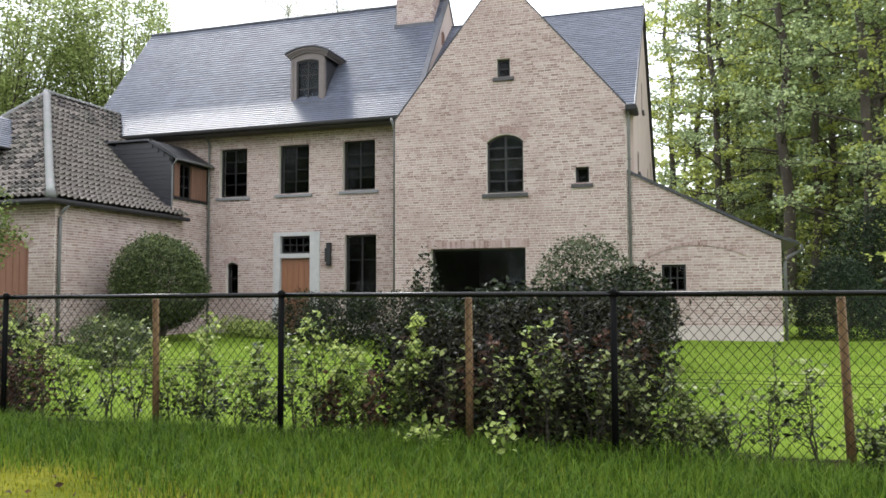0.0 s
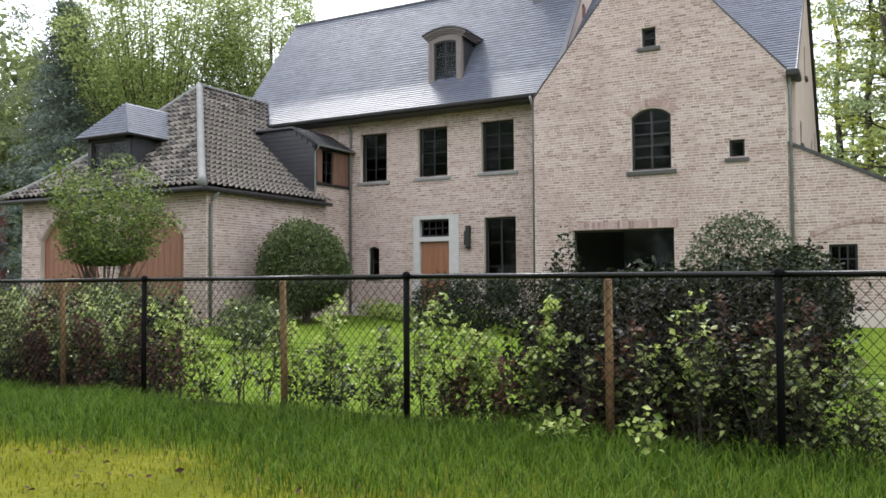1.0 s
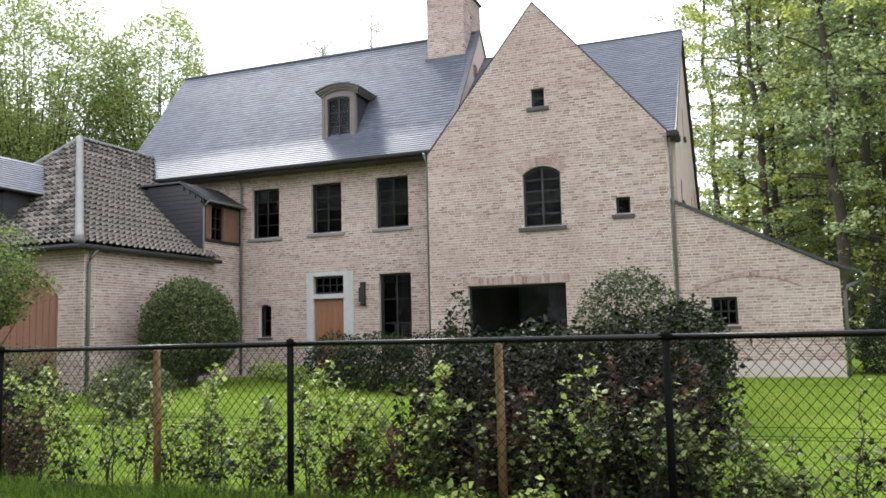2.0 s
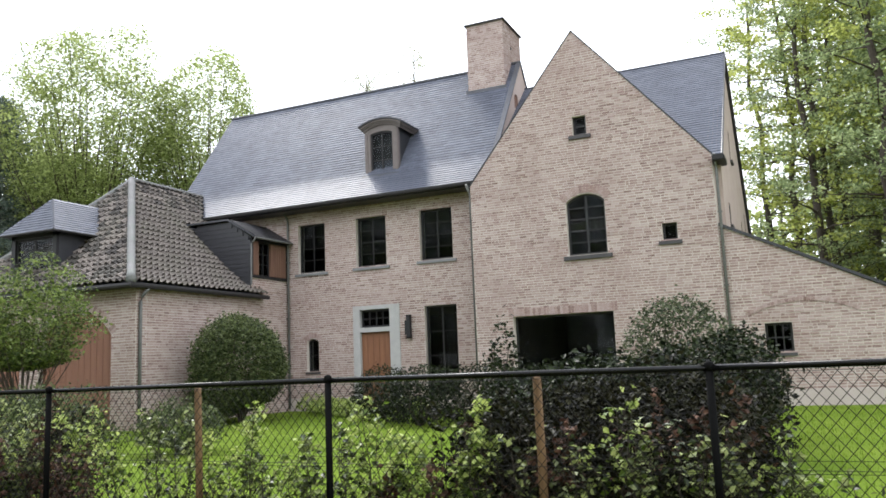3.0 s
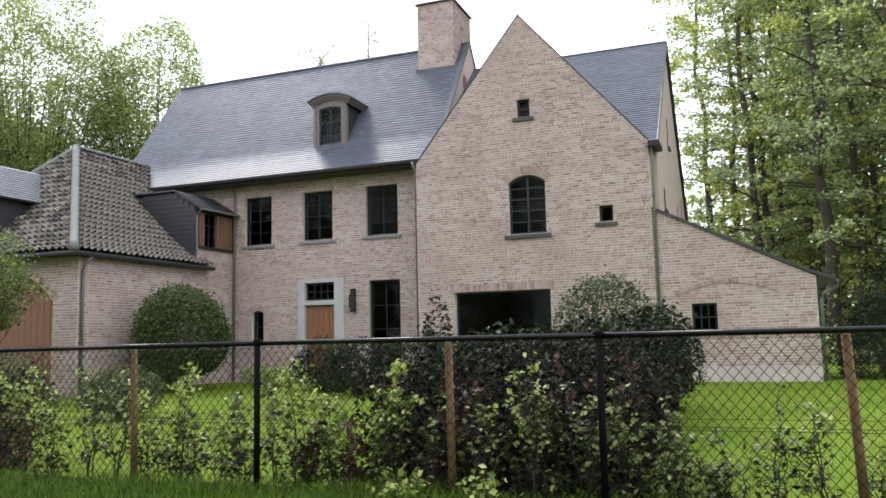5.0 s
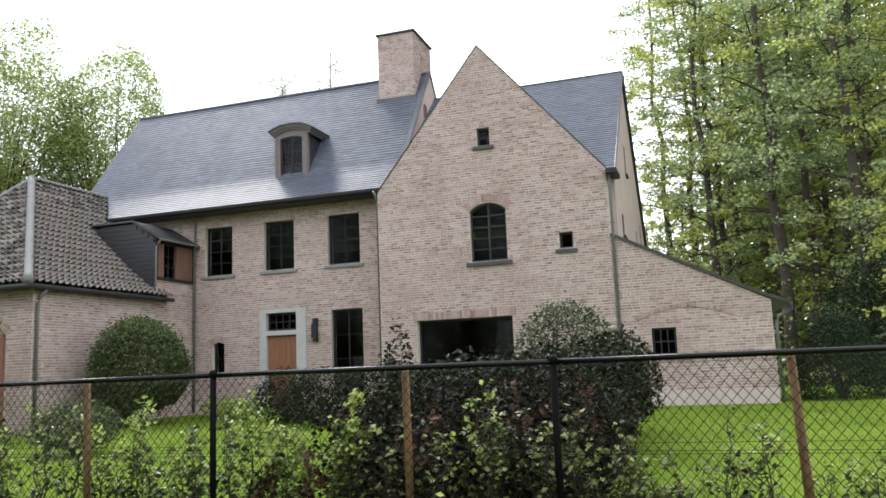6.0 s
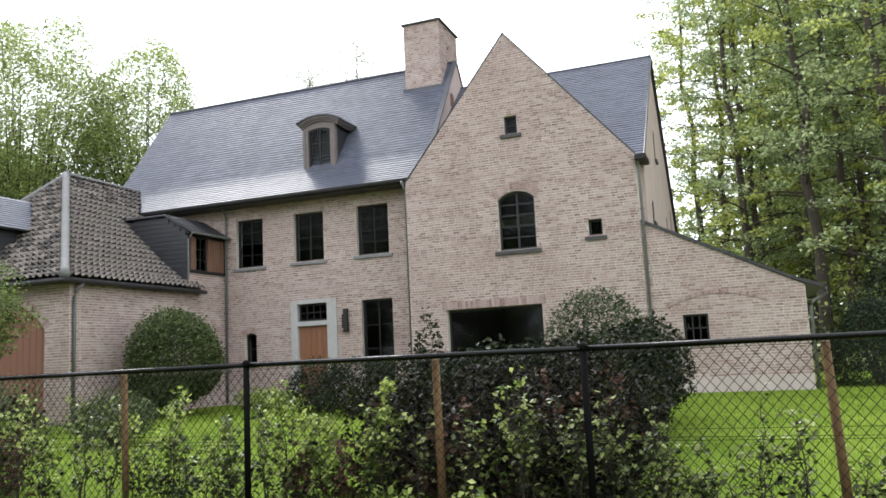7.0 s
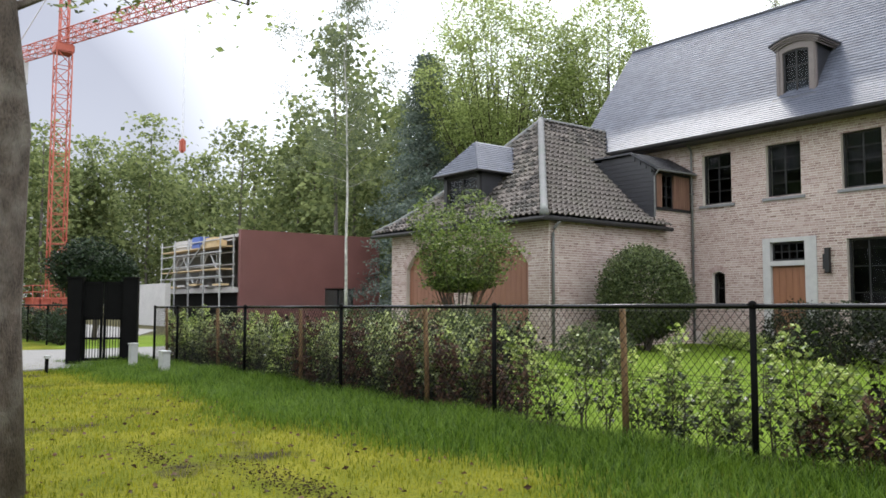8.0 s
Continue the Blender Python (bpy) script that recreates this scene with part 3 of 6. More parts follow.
def fan_tree(name, at, middle, rx, rz, fork, girth, leaf, n_leaf, leaf_size, bark, seed, label, limbs=34, clumps=150, clump=0.5, lumpy=0.14):
    """A round-headed tree: limbs fan up from a fork into an egg-shaped, lobed crown of small leaves."""
    rnd, g = random.Random(seed), np.random.default_rng(seed)
    x, y, z = at
    ob = thing(name, at, label, "tree")
    heart = Vector((x, y, z + middle))
    knots = g.normal(size=(34, 3))
    knots /= np.linalg.norm(knots, axis=1, keepdims=True)
    amp = g.uniform(-0.86 * lumpy, lumpy, 34)

    def swell(d):
        return 1 + (amp * np.exp(-(1 - d @ knots.T) * 11)).sum(-1)

    wood, spots = Build(), []
    foot, crotch = Vector((x, y, z - 0.1)), Vector((x, y, z + fork))
    wood.tube(bend(foot, crotch, 0.05 * fork, 4, rnd), [girth * 1.2, girth, girth * 0.95, girth * 0.92, girth * 0.9], 10)
    for k in range(limbs):
        a = 2.399 * k + rnd.uniform(-0.3, 0.3)
        up = -0.25 + 1.2 * (k + rnd.random()) / limbs
        flat = math.sqrt(max(0.0, 1 - min(up, 0.98) ** 2))
        d = Vector((flat * math.cos(a), flat * math.sin(a), min(up, 0.98)))
        s = float(swell(np.array(d)[None])[0]) * rnd.uniform(0.85, 1.0)
        tip = heart + Vector((d.x * rx * s, d.y * rx * s, d.z * rz * s))
        mid = crotch.lerp(tip, 0.5) + Vector((d.x, d.y, 0)) * rx * 0.12 + Vector((0, 0, -0.05 * rz))
        way = [crotch.lerp(mid, t).lerp(mid.lerp(tip, t), t) + Vector((rnd.uniform(-1, 1), rnd.uniform(-1, 1), 0)) * 0.02 * rx for t in (0, 0.17, 0.34, 0.51, 0.68, 0.85, 1)]
        r = girth * 0.22
        spots += way[2:] + way[3:]
        wood.tube(way, [r, r * 0.8, r * 0.6, r * 0.45, r * 0.3, r * 0.18, r * 0.06], 5)
        for m in range(7):
            o = way[2 + m % 5]
            e = o + Vector((rnd.uniform(-1, 1), rnd.uniform(-1, 1), rnd.uniform(-0.1, 1.1))) * rx * 0.26
            wood.tube([o, o.lerp(e, 0.5) + Vector((0, 0, 0.02 * rx)), e], [r * 0.28, r * 0.16, r * 0.05], 4)
            spots += [o.lerp(e, 0.6), e]
    d = g.normal(size=(clumps, 3))
    d /= np.linalg.norm(d, axis=1, keepdims=True)
    shell = np.array(heart) + d * (swell(d) * g.uniform(0.55, 0.97, clumps))[:, None] * np.array([rx, rx, rz])
    spots = np.concatenate([np.array([tuple(p) for p in spots]), shell, shell])
    c = spots[g.integers(0, len(spots), n_leaf)] + g.normal(size=(n_leaf, 3)) * clump * np.array([0.5, 0.5, 0.38])
    off = (c - np.array(heart)) / np.array([rx, rx, rz])
    far = np.linalg.norm(off, axis=1)
    lim = swell(off / far[:, None]) * 1.03
    over = far > lim
    off[over] *= (lim[over] / far[over] * g.uniform(0.8, 1.0, over.sum()))[:, None]
    part("trunk", wood, bark, ob, smooth=True)
    part("crown", leaf_cloud(np.array(heart) + off * np.array([rx, rx, rz]), leaf_size, seed, 0.5, 0.62), leaf, ob)
    return ob


def bush(name, at, rx, ry, h, leaf, n_leaf, leaf_size, seed, label, group="", category="shrub", rough=0.16, tight=0.8, stems=7, dome=False):
    """A shrub: stems from one foot and a dense, uneven shell of leaves."""
    rnd = random.Random(seed)
    g = np.random.default_rng(seed)
    ob = thing(name, at, label, category, group)
    wood = Build()
    for i in range(stems):
        a, r = rnd.uniform(0, 6.28), rnd.uniform(0.2, 0.8)
        wood.tube(bend((at[0] + 0.05 * math.cos(a), at[1] + 0.05 * math.sin(a), at[2] - 0.05), (at[0] + rx * r * math.cos(a), at[1] + ry * r * math.sin(a), at[2] + h * rnd.uniform(0.5, 0.85)), 0.05 * h, 5, rnd),
                  [0.022 * h, 0.018 * h, 0.014 * h, 0.01 * h, 0.007 * h, 0.003 * h], 5)
    part("branchwork", wood, BARK_DARK, ob)
    d = g.normal(size=(n_leaf, 3))
    d /= np.linalg.norm(d, axis=1, keepdims=True)
    knots = g.normal(size=(26, 3))
    knots /= np.linalg.norm(knots, axis=1, keepdims=True)
    amp = g.uniform(-rough, rough, 26)
    swell = 1 + (amp * np.exp(-(1 - d @ knots.T) * 9)).sum(1)
    rad = swell * (g.uniform(0, 1, n_leaf) ** (1 - tight)) * (1 + g.exponential(0.035, n_leaf))
    if dome:
        d[:, 2] = np.abs(d[:, 2])
        bulge = 1 + 0.12 * np.sin(np.pi * np.clip(d[:, 2] * 1.6, 0, 1))
        c = np.array(at) + d * (rad * bulge)[:, None] * np.array([rx * 0.92, ry * 0.92, h / 1.04])
    else:
        c = np.array(at) + d * rad[:, None] * np.array([rx, ry, h / 2]) + np.array([0, 0, h / 2])
    c[:, 2] = np.maximum(c[:, 2], at[2] + 0.03 + g.uniform(0, 0.08, n_leaf))
    part("foliage", leaf_cloud(c, leaf_size, seed + 1, 0.7, 0.55), leaf, ob)
    return ob


def whip(name, at, h, leaf, n_leaf, leaf_size, seed, label, group, stems=3, spread=0.18, low=0.1):
    """A young hedge plant: a few thin upright stems with leaves along them."""
    rnd = random.Random(seed)
    g = np.random.default_rng(seed)
    ob = thing(name, at, label, "hedge plant", group)
    wood, spots = Build(), []
    for i in range(stems):
        a, r = rnd.uniform(0, 6.28), rnd.uniform(0.2, 1) * spread
        end = (at[0] + r * math.cos(a), at[1] + r * math.sin(a) * 0.6, at[2] + h * (1 if i == 0 else rnd.uniform(0.55, 0.95)))
        line = bend((at[0] + rnd.uniform(-0.03, 0.03), at[1] + rnd.uniform(-0.02, 0.02), at[2] - 0.04), end, 0.03, 7, rnd)
        wood.tube(line, [0.009 - 0.001 * j for j in range(8)], 5)
        for k in range(9):
            t = low + (1 - low) * (k + rnd.random()) / 9
            j = min(int(t * 7), 6)
            p = line[j].lerp(line[j + 1], t * 7 - j)
            b = rnd.uniform(0, 6.28)
            long = rnd.uniform(0.06, 0.22) * (1.15 - 0.7 * t)
            e = p + Vector((math.cos(b) * long, math.sin(b) * long * 0.7, long * rnd.uniform(0.1, 0.8)))
            wood.tube([p, p.lerp(e, 0.5) + Vector((0, 0, -0.01)), e], [0.004, 0.003, 0.0015], 4)
            spots += [p.lerp(e, 0.5), e, e]
        spots.append(line[-1])
    part("branchwork", wood, BARK_DARK, ob)
    spots = np.array([tuple(p) for p in spots])
    c = spots[g.integers(0, len(spots), n_leaf)] + g.normal(size=(n_leaf, 3)) * 0.035
    c[:, 2] = np.maximum(c[:, 2], at[2] + 0.03)
    # Low leaves of green plants get the darker copy: shade painted by height.
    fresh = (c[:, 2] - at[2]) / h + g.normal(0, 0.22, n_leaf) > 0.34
    lower_mat = LEAF_SHADE if leaf in (LEAF_YOUNG, LEAF_MID) else leaf
    part("foliage", leaf_cloud(c[fresh], leaf_size, seed, 0.4, 0.68, 0.25), leaf, ob)
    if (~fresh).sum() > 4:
        part("old_leaves", leaf_cloud(c[~fresh], leaf_size, seed + 1, 0.4, 0.62, 0.3), lower_mat, ob)
    return ob


def ease(a, b, v):
    t = min(1, max(0, (v - a) / (b - a)))
    return t * t * (3 - 2 * t)


def ground_z(x, y):
    """The garden rises a little towards the house."""
    return 0.13 * ease(3, 13, y) + 0.04 * noise.noise(Vector((x * 0.35, y * 0.35, 0))) * ease(1.0, -1.0, y)


# ---- ground ----
def ground_sheet():
    xs = sorted(set([-900, -500, -300, -180, -120, -90, -70, -55, -45, -38] + [round(-32 + 0.8 * i, 2) for i in range(66)] + [24, 30, 40, 60, 90, 150, 300, 500, 900]))
    ys = sorted(set([-900, -400, -200, -100, -60, -40, -28, -20] + [round(-14 + 0.5 * i, 2) for i in range(72)] + [26, 32, 40, 60, 100, 180, 300, 500, 900]))
    b = Build()
    verts = [(x, y, ground_z(x, y)) for y in ys for x in xs]
    k = len(xs)
    return b.add(verts, [(j * k + i, j * k + i + 1, (j + 1) * k + i + 1, (j + 1) * k + i) for j in range(len(ys) - 1) for i in range(k - 1)])


solid("ground", ground_sheet(), GROUND, "green lawn and rough grass verge with bare patches", "ground", "structure", smooth=True)
drive = Build().add([(-22.5, -40, 0.02), (-16.2, -40, 0.02), (-13.6, -5, 0.03), (-13.9, -1.9, 0.04), (-17.2, 9.0, 0.1), (-20.8, 9.0, 0.1), (-20.8, 0.2, 0.04), (-22.5, -5, 0.03),
                     (-22.5, -40, -0.2), (-16.2, -40, -0.2), (-13.6, -5, -0.2), (-13.9, -1.9, -0.2), (-17.2, 9.0, -0.1), (-20.8, 9.0, -0.1), (-20.8, 0.2, -0.2), (-22.5, -5, -0.2)],
                    [(0, 1, 2, 7), (2, 3, 6, 7), (3, 4, 5, 6)] + [(i, (i + 1) % 8, 8 + (i + 1) % 8, 8 + i) for i in range(8)])
yard = Build().add([(-29.5, 0.4, 0.03), (-28.0, 3.6, 0.05), (-40.0, 9.0, 0.06), (-60.0, 13.5, 0.06), (-62.0, 7.5, 0.06), (-29.5, 0.4, -0.2), (-28.0, 3.6, -0.2), (-40.0, 9.0, -0.2), (-60.0, 13.5, -0.2), (-62.0, 7.5, -0.2)],
                   [(0, 1, 2, 3, 4)] + [(i, (i + 1) % 5, 5 + (i + 1) % 5, 5 + i) for i in range(5)])
solid("yard", yard, GRAVEL, "pale gravel yard beyond the gate", "yard", "structure")
solid("driveway", drive, GRAVEL, "pale gravel drive leading to the gate", "driveway", "structure")

# ---- the house ----
YF, YG, YL = 15.80, 14.90, 14.95          # facade, front gable, lean-to
GL, GR, GA = -4.70, 1.76, -1.57           # front gable: sides and apex
EAVE_G, APEX_G = 6.27, 10.17
XL, XW, XR = -16.15, -4.40, 1.93          # main block: left end, gable wall over the roofs, right end
RIDGE_Y, RIDGE_Z = 19.10, 11.25
MAIN = [(15.2, 6.5), (15.7, 6.92), (16.05, 7.25), (16.3, 7.53), (RIDGE_Y, RIDGE_Z)]
RIGHT = [(14.78, 6.1), (19.5, 10.45)]

house = thing("house", (-6, 18, 0), "large pale brick country house with slate roofs", "house")


def on_y(y):
    return lambda u, z, d: (u, y - d, z)


def on_x(x):
    return lambda u, z, d: (x + d, u, z)


def window(parent, outline, place, recess=0.13, cols=2, rows=3, bar=0.03, frame=0.055, sill=None, sill_mat=None, label="", lead_top=None, name="window", frame_mat=None):
    """A recessed window in an opening: frame, bars, pane and sill."""
    frame_mat = frame_mat or FRAME_DARK
    us, zs = [p[0] for p in outline], [p[1] for p in outline]
    u0, u1, z0, z1 = min(us), max(us), min(zs), max(zs)
    mid_u, mid_z = (u0 + u1) / 2, (z0 + z1) / 2
    inner = [(mid_u + (u - mid_u) * (1 - 2 * frame / (u1 - u0)), mid_z + (z - mid_z) * (1 - 2 * frame / (z1 - z0))) for u, z in outline]
    deep = lambda u, z, d: place(u, z, -recess - d)
    win = part(name, Build().slab(outline, [inner], deep, 0.07), frame_mat, parent, label)
    part("pane", Build().slab([(mid_u + (u - mid_u) * 0.97, mid_z + (z - mid_z) * 0.98) for u, z in outline], [], lambda u, z, d: place(u, z, -recess - 0.03 - d), 0.008), GLASS_M, win).visible_shadow = False
    a, b, c, e = u0 + frame * 0.8, u1 - frame * 0.8, z0 + frame * 0.8, z1 - frame * 0.8
    for i in range(1, cols):
        u = a + (b - a) * i / cols
        w = bar * (1.7 if cols == 2 else 1)
        part("glazing_bar", Build().slab(rect(u - w / 2, u + w / 2, c, e), [], lambda p, q, d: place(p, q, -recess - 0.005 - d), 0.05), frame_mat, win)
    for j in range(1, rows):
        z = c + (e - c) * j / rows
        part("glazing_bar", Build().slab(rect(a, b, z - bar / 2, z + bar / 2), [], lambda p, q, d: place(p, q, -recess - 0.012 - d), 0.04), frame_mat, win)
    if sill:
        over, high, out = sill
        s0, s1 = u0 - over, u1 + over
        bm = Build()
        pts = [place(s0, z0 - high, -0.12), place(s1, z0 - high, -0.12), place(s1, z0 + 0.0, -0.14), place(s0, z0 + 0.0, -0.14),
               place(s0, z0 - high, out), place(s1, z0 - high, out), place(s1, z0 - 0.02, out), place(s0, z0 - 0.02, out)]
        bm.add(pts, [(0, 1, 2, 3), (4, 5, 6, 7), (0, 1, 5, 4), (1, 2, 6, 5), (2, 3, 7, 6), (3, 0, 4, 7)])
        part("sill", bm, sill_mat or STONE, win)
    return win


# long facade
UP = [rect(-11.07, -10.07, 4.42, 5.98), rect(-8.94, -7.89, 4.44, 5.98), rect(-6.75, -5.69, 4.46, 5.99)]
SLIT = arched(-10.79, -10.36, 1.33, 2.25, 0.09)
DOORWAY = rect(-8.92, -7.78, 0.12, 3.17)
FRENCH = rect(-6.68, -5.65, 0.2, 3.11)
facade = brick_wall(house, rect(XL, GL, 0, 6.44), [*UP, SLIT, DOORWAY, FRENCH], on_y(YF), 0.35, 0.52, 6.44, label="pale brick facade with dark windows")
for o in UP:
    window(house, o, on_y(YF), cols=2, rows=4, bar=0.014, sill=(0.11, 0.1, 0.06), sill_mat=STONE_SILL, label="tall dark upper window with grey stone sill")
window(house, SLIT, on_y(YF), 0.12, 1, 2, sill=(0.05, 0.08, 0.04), label="narrow dark slit window", sill_mat=STONE_DARK)
window(house, FRENCH, on_y(YF), 0.13, 2, 4, bar=0.016, label="dark glazed double door")
window(house, rect(-8.84, -7.86, 2.6, 3.1), on_y(YF - 0.02), 0.1, 4, 2, bar=0.02, frame=0.04, label="dark transom light over the front door")
surround = part("door_surround", Build().box(-9.1, -8.86, YF - 0.035, YF + 0.2, 0.1, 3.25, 0.008), STONE, house, "grey stone door surround")
for a, b, z0, z1 in ((-7.84, -7.5, 0.1, 3.25), (-8.86, -7.84, 3.12, 3.25), (-8.86, -7.84, 2.44, 2.58)):
    part("stone", Build().box(a, b, YF - 0.035, YF + 0.2, z0, z1, 0.008), STONE, surround)
door = part("front_door", Build().box(-8.86, -7.84, YF + 0.08, YF + 0.14, 0.14, 2.44), WOOD_DOOR, house, "plain brown oak front door")
for i in range(5):
    part("board", Build().box(-8.85 + i * 0.2, -8.85 + i * 0.2 + 0.19, YF + 0.07, YF + 0.085, 0.16, 2.42, 0.004), WOOD_DOOR, door)
part("door_knob", Build().tube([(-7.98, YF + 0.075, 1.15), (-7.98, YF + 0.0, 1.15)], 0.02).box(-8.01, -7.95, YF - 0.02, YF + 0.0, 1.12, 1.18, 0.01), BLACK_METAL, door, "black door knob")
part("doorstep", Build().box(-9.3, -7.4, YF - 0.6, YF + 0.05, 0.0, 0.15, 0.012), STONE, house, "grey stone doorstep")
plinth = Build().slab([(XL, 0), (-9.1, 0), (-9.1, 0.52), (XL, 0.52)], [], lambda u, z, d: (u, YF - 0.03 + d, z), 0.03)
plinth.slab([(-7.5, 0), (GL, 0), (GL, 0.52), (-6.68, 0.52), (-6.68, 0.2), (-7.5, 0.2)], [], lambda u, z, d: (u, YF - 0.03 + d, z), 0.03)
part("plinth", plinth, STONE_PALE, house, "pale smooth plinth")
lamp = part("wall_lamp", Build().box(-7.23, -7.1, YF - 0.15, YF - 0.03, 2.22, 2.86, 0.01).box(-7.2, -7.13, YF - 0.03, YF, 2.45, 2.65).box(-7.3, -7.236, YF - 0.11, YF - 0.05, 2.3, 2.72, 0.008), FRAME_DARK, house, "tall narrow black wall lamp")
part("lamp_cap", Build().box(-7.24, -7.09, YF - 0.16, YF - 0.02, 2.86, 2.88, 0.004), BLACK_METAL, lamp)
part("lamp_foot", Build().box(-7.24, -7.09, YF - 0.16, YF - 0.02, 2.2, 2.22, 0.004), BLACK_METAL, lamp)

# front gable
ARCH = arched(-2.0, -0.97, 4.07, 5.48, 0.2)
SQ, TOPW = rect(0.43, 0.8, 4.24, 4.68), rect(-1.69, -1.32, 7.28, 7.79)
WIDE = rect(-3.63, -0.93, 0.35, 2.57)
gable_out = [(GL, 0), (GR, 0), (GR, EAVE_G), (GA, APEX_G), (GL, EAVE_G)]
brick_wall(house, gable_out, [ARCH, SQ, TOPW, WIDE], on_y(YG), 0.35, 0.52, APEX_G - 0.03, single=(-0.9, 1.76, 2.0, 3.72), label="tall brick front gable")
window(house, ARCH, on_y(YG), 0.12, 2, 5, sill=(0.12, 0.12, 0.07), sill_mat=STONE_DARK, label="dark arched window with glazing bars")
window(house, SQ, on_y(YG), 0.12, 1, 1, sill=(0.1, 0.11, 0.06), sill_mat=STONE_DARK, label="small dark square window")
window(house, TOPW, on_y(YG), 0.12, 1, 2, sill=(0.11, 0.11, 0.06), sill_mat=STONE_DARK, label="small dark attic window")
wide = window(house, WIDE, on_y(YG), 0.2, 1, 1, bar=0.05, label="wide dark ground-floor glazing")
blind = Build()
for i in range(26):
    blind.box(-1.45, -1.0, YG + 0.27, YG + 0.30, 0.5 + i * 0.078, 0.5 + i * 0.078 + 0.05)
part("blind", blind, FRAME_DARK, wide, "dark slatted blind")


def voussoirs(u0, u1, z, high, y, rise=0.0, n=None):
    """A row of upright bricks over an opening, following its curve."""
    b, n = Build(), n or int((u1 - u0) / 0.075)
    half, mid = (u1 - u0) / 2, (u0 + u1) / 2
    r = (half * half + rise * rise) / (2 * rise) if rise else 0
    for i in range(n):
        t0, t1 = (i + 0.07) / n, (i + 0.93) / n
        corner = []
        for t in (t0, t1):
            for k in (0, 1):
                if rise:
                    a = math.asin(half / r)
                    g = -a + 2 * a * t
                    rr = r + high * k
                    corner.append((mid + rr * math.sin(g), z + rise - r + rr * math.cos(g)))
                else:
                    corner.append((u0 + (u1 - u0) * t, z + high * k))
        (p, q), (s, t) = (corner[0], corner[1]), (corner[2], corner[3])
        loop = [p, s, t, q]
        b.slab(loop, [], lambda u, v, d: (u, y - d, v), 0.016)
    return b


for nm, args in (("window_arch", (-2.06, -0.91, 5.49, 0.2, YG, 0.22)), ("lintel_bricks", (-3.75, -0.82, 2.575, 0.2, YG)), ("slit_arch", (-10.84, -10.3, 2.27, 0.14, YF, 0.1)), ("relief_arch", (2.27, 4.62, 2.24, 0.09, YL - 0.006, 0.29))):
    ob = part(nm, voussoirs(*args), BRICK, house)
    ob["kind"] = "stuff"
part("gable_plinth", Build().slab([(GL, 0), (GR, 0), (GR, 0.52), (-0.93, 0.52), (-0.93, 0.35), (-3.63, 0.35), (-3.63, 0.52), (GL, 0.52)], [], lambda u, z, d: (u, YG - 0.03 + d, z), 0.03), STONE_PALE, house)
brick_wall(house, [(YG + 0.35, 0), (YF, 0), (YF, 6.2), (YG + 0.35, 6.2)], [], lambda u, z, d: (GL - d, u, z), 0.3, 0.1, 6.2)
# Back walls and floors in near-black, so the rooms' shade lies in the colour.
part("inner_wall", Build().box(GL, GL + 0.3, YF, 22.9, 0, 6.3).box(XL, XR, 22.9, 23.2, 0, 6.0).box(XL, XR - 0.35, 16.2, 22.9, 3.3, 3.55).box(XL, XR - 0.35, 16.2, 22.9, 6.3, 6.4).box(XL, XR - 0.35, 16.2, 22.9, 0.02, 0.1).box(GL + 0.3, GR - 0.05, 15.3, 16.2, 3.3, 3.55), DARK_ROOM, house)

# lean-to
LEANW = rect(2.6, 3.2, 1.36, 2.05)
lean_out = [(GR, 0), (5.45, 0), (5.45, 2.6), (GR, 4.48)]
brick_wall(house, lean_out, [LEANW], on_y(YL), 0.3, 0.5, 4.45, label="low brick lean-to with sloping top")
window(house, LEANW, on_y(YL), 0.1, 3, 2, bar=0.03, sill=(0.06, 0.09, 0.04), sill_mat=STONE_DARK, label="small dark barred window")
part("lean_to_plinth", Build().slab(rect(GR, 5.45, 0, 0.5), [], lambda u, z, d: (u, YL - 0.03 + d, z), 0.03), STONE_PALE, house)
# Added near-black box behind the lean-to window keeps daylight out of the pane.
part("lean_to_dark_box", Build().box(GR + 0.05, 5.15, YL + 1.2, YL + 1.3, 0, 2.75).box(GR + 0.05, 5.15, YL + 0.3, YL + 1.2, 2.68, 2.75).box(GR + 0.02, GR + 0.1, YL + 0.3, YL + 1.2, 0, 2.7).box(5.08, 5.15, YL + 0.3, YL + 1.2, 0, 2.7), DARK_ROOM, house)
part("lean_to_side", Build().slab([(YL + 0.3, 0), (20.5, 0), (20.5, 2.6), (YL + 0.3, 2.6)], [], lambda u, z, d: (5.45 - d, u, z), 0.3), RENDERED, house)
lean_roof = Build()
for (xa, za), (xb, zb) in (((GR + 0.02, 4.47), (5.3, 2.7)), ((5.3, 2.7), (5.86, 2.5))):
    lean_roof.slab([(xa, za), (xb, zb), (xb, zb + 0.075), (xa, za + 0.075)], [], lambda u, z, d: (u, YL - 0.06 + d, z), 5.6)
part("lean_to_roof", lean_roof, SLATE_DARK, house, "dark edge of the lean-to roof")

# right block: gable end and roof
right_out = [(YG + 0.35, 0), (24.8, 0), (24.8, 5.4), (19.5, 10.37), (YG + 0.35, 6.45)]
r_holes = [rect(18.75, 19.15, 6.95, 7.85), rect(16.7, 17.2, 4.75, 5.35), rect(21.1, 21.5, 5.0, 5.5)]
part("right_gable_end", Build().slab(right_out, r_holes, lambda u, z, d: (XR - d, u, z), 0.3), RENDERED, house, "pale limewashed gable end")
for o in r_holes:
    window(house, o, on_x(XR), 0.015, 1, 2, sill=(0.05, 0.09, 0.07), sill_mat=STONE_DARK, label="small dark side window")


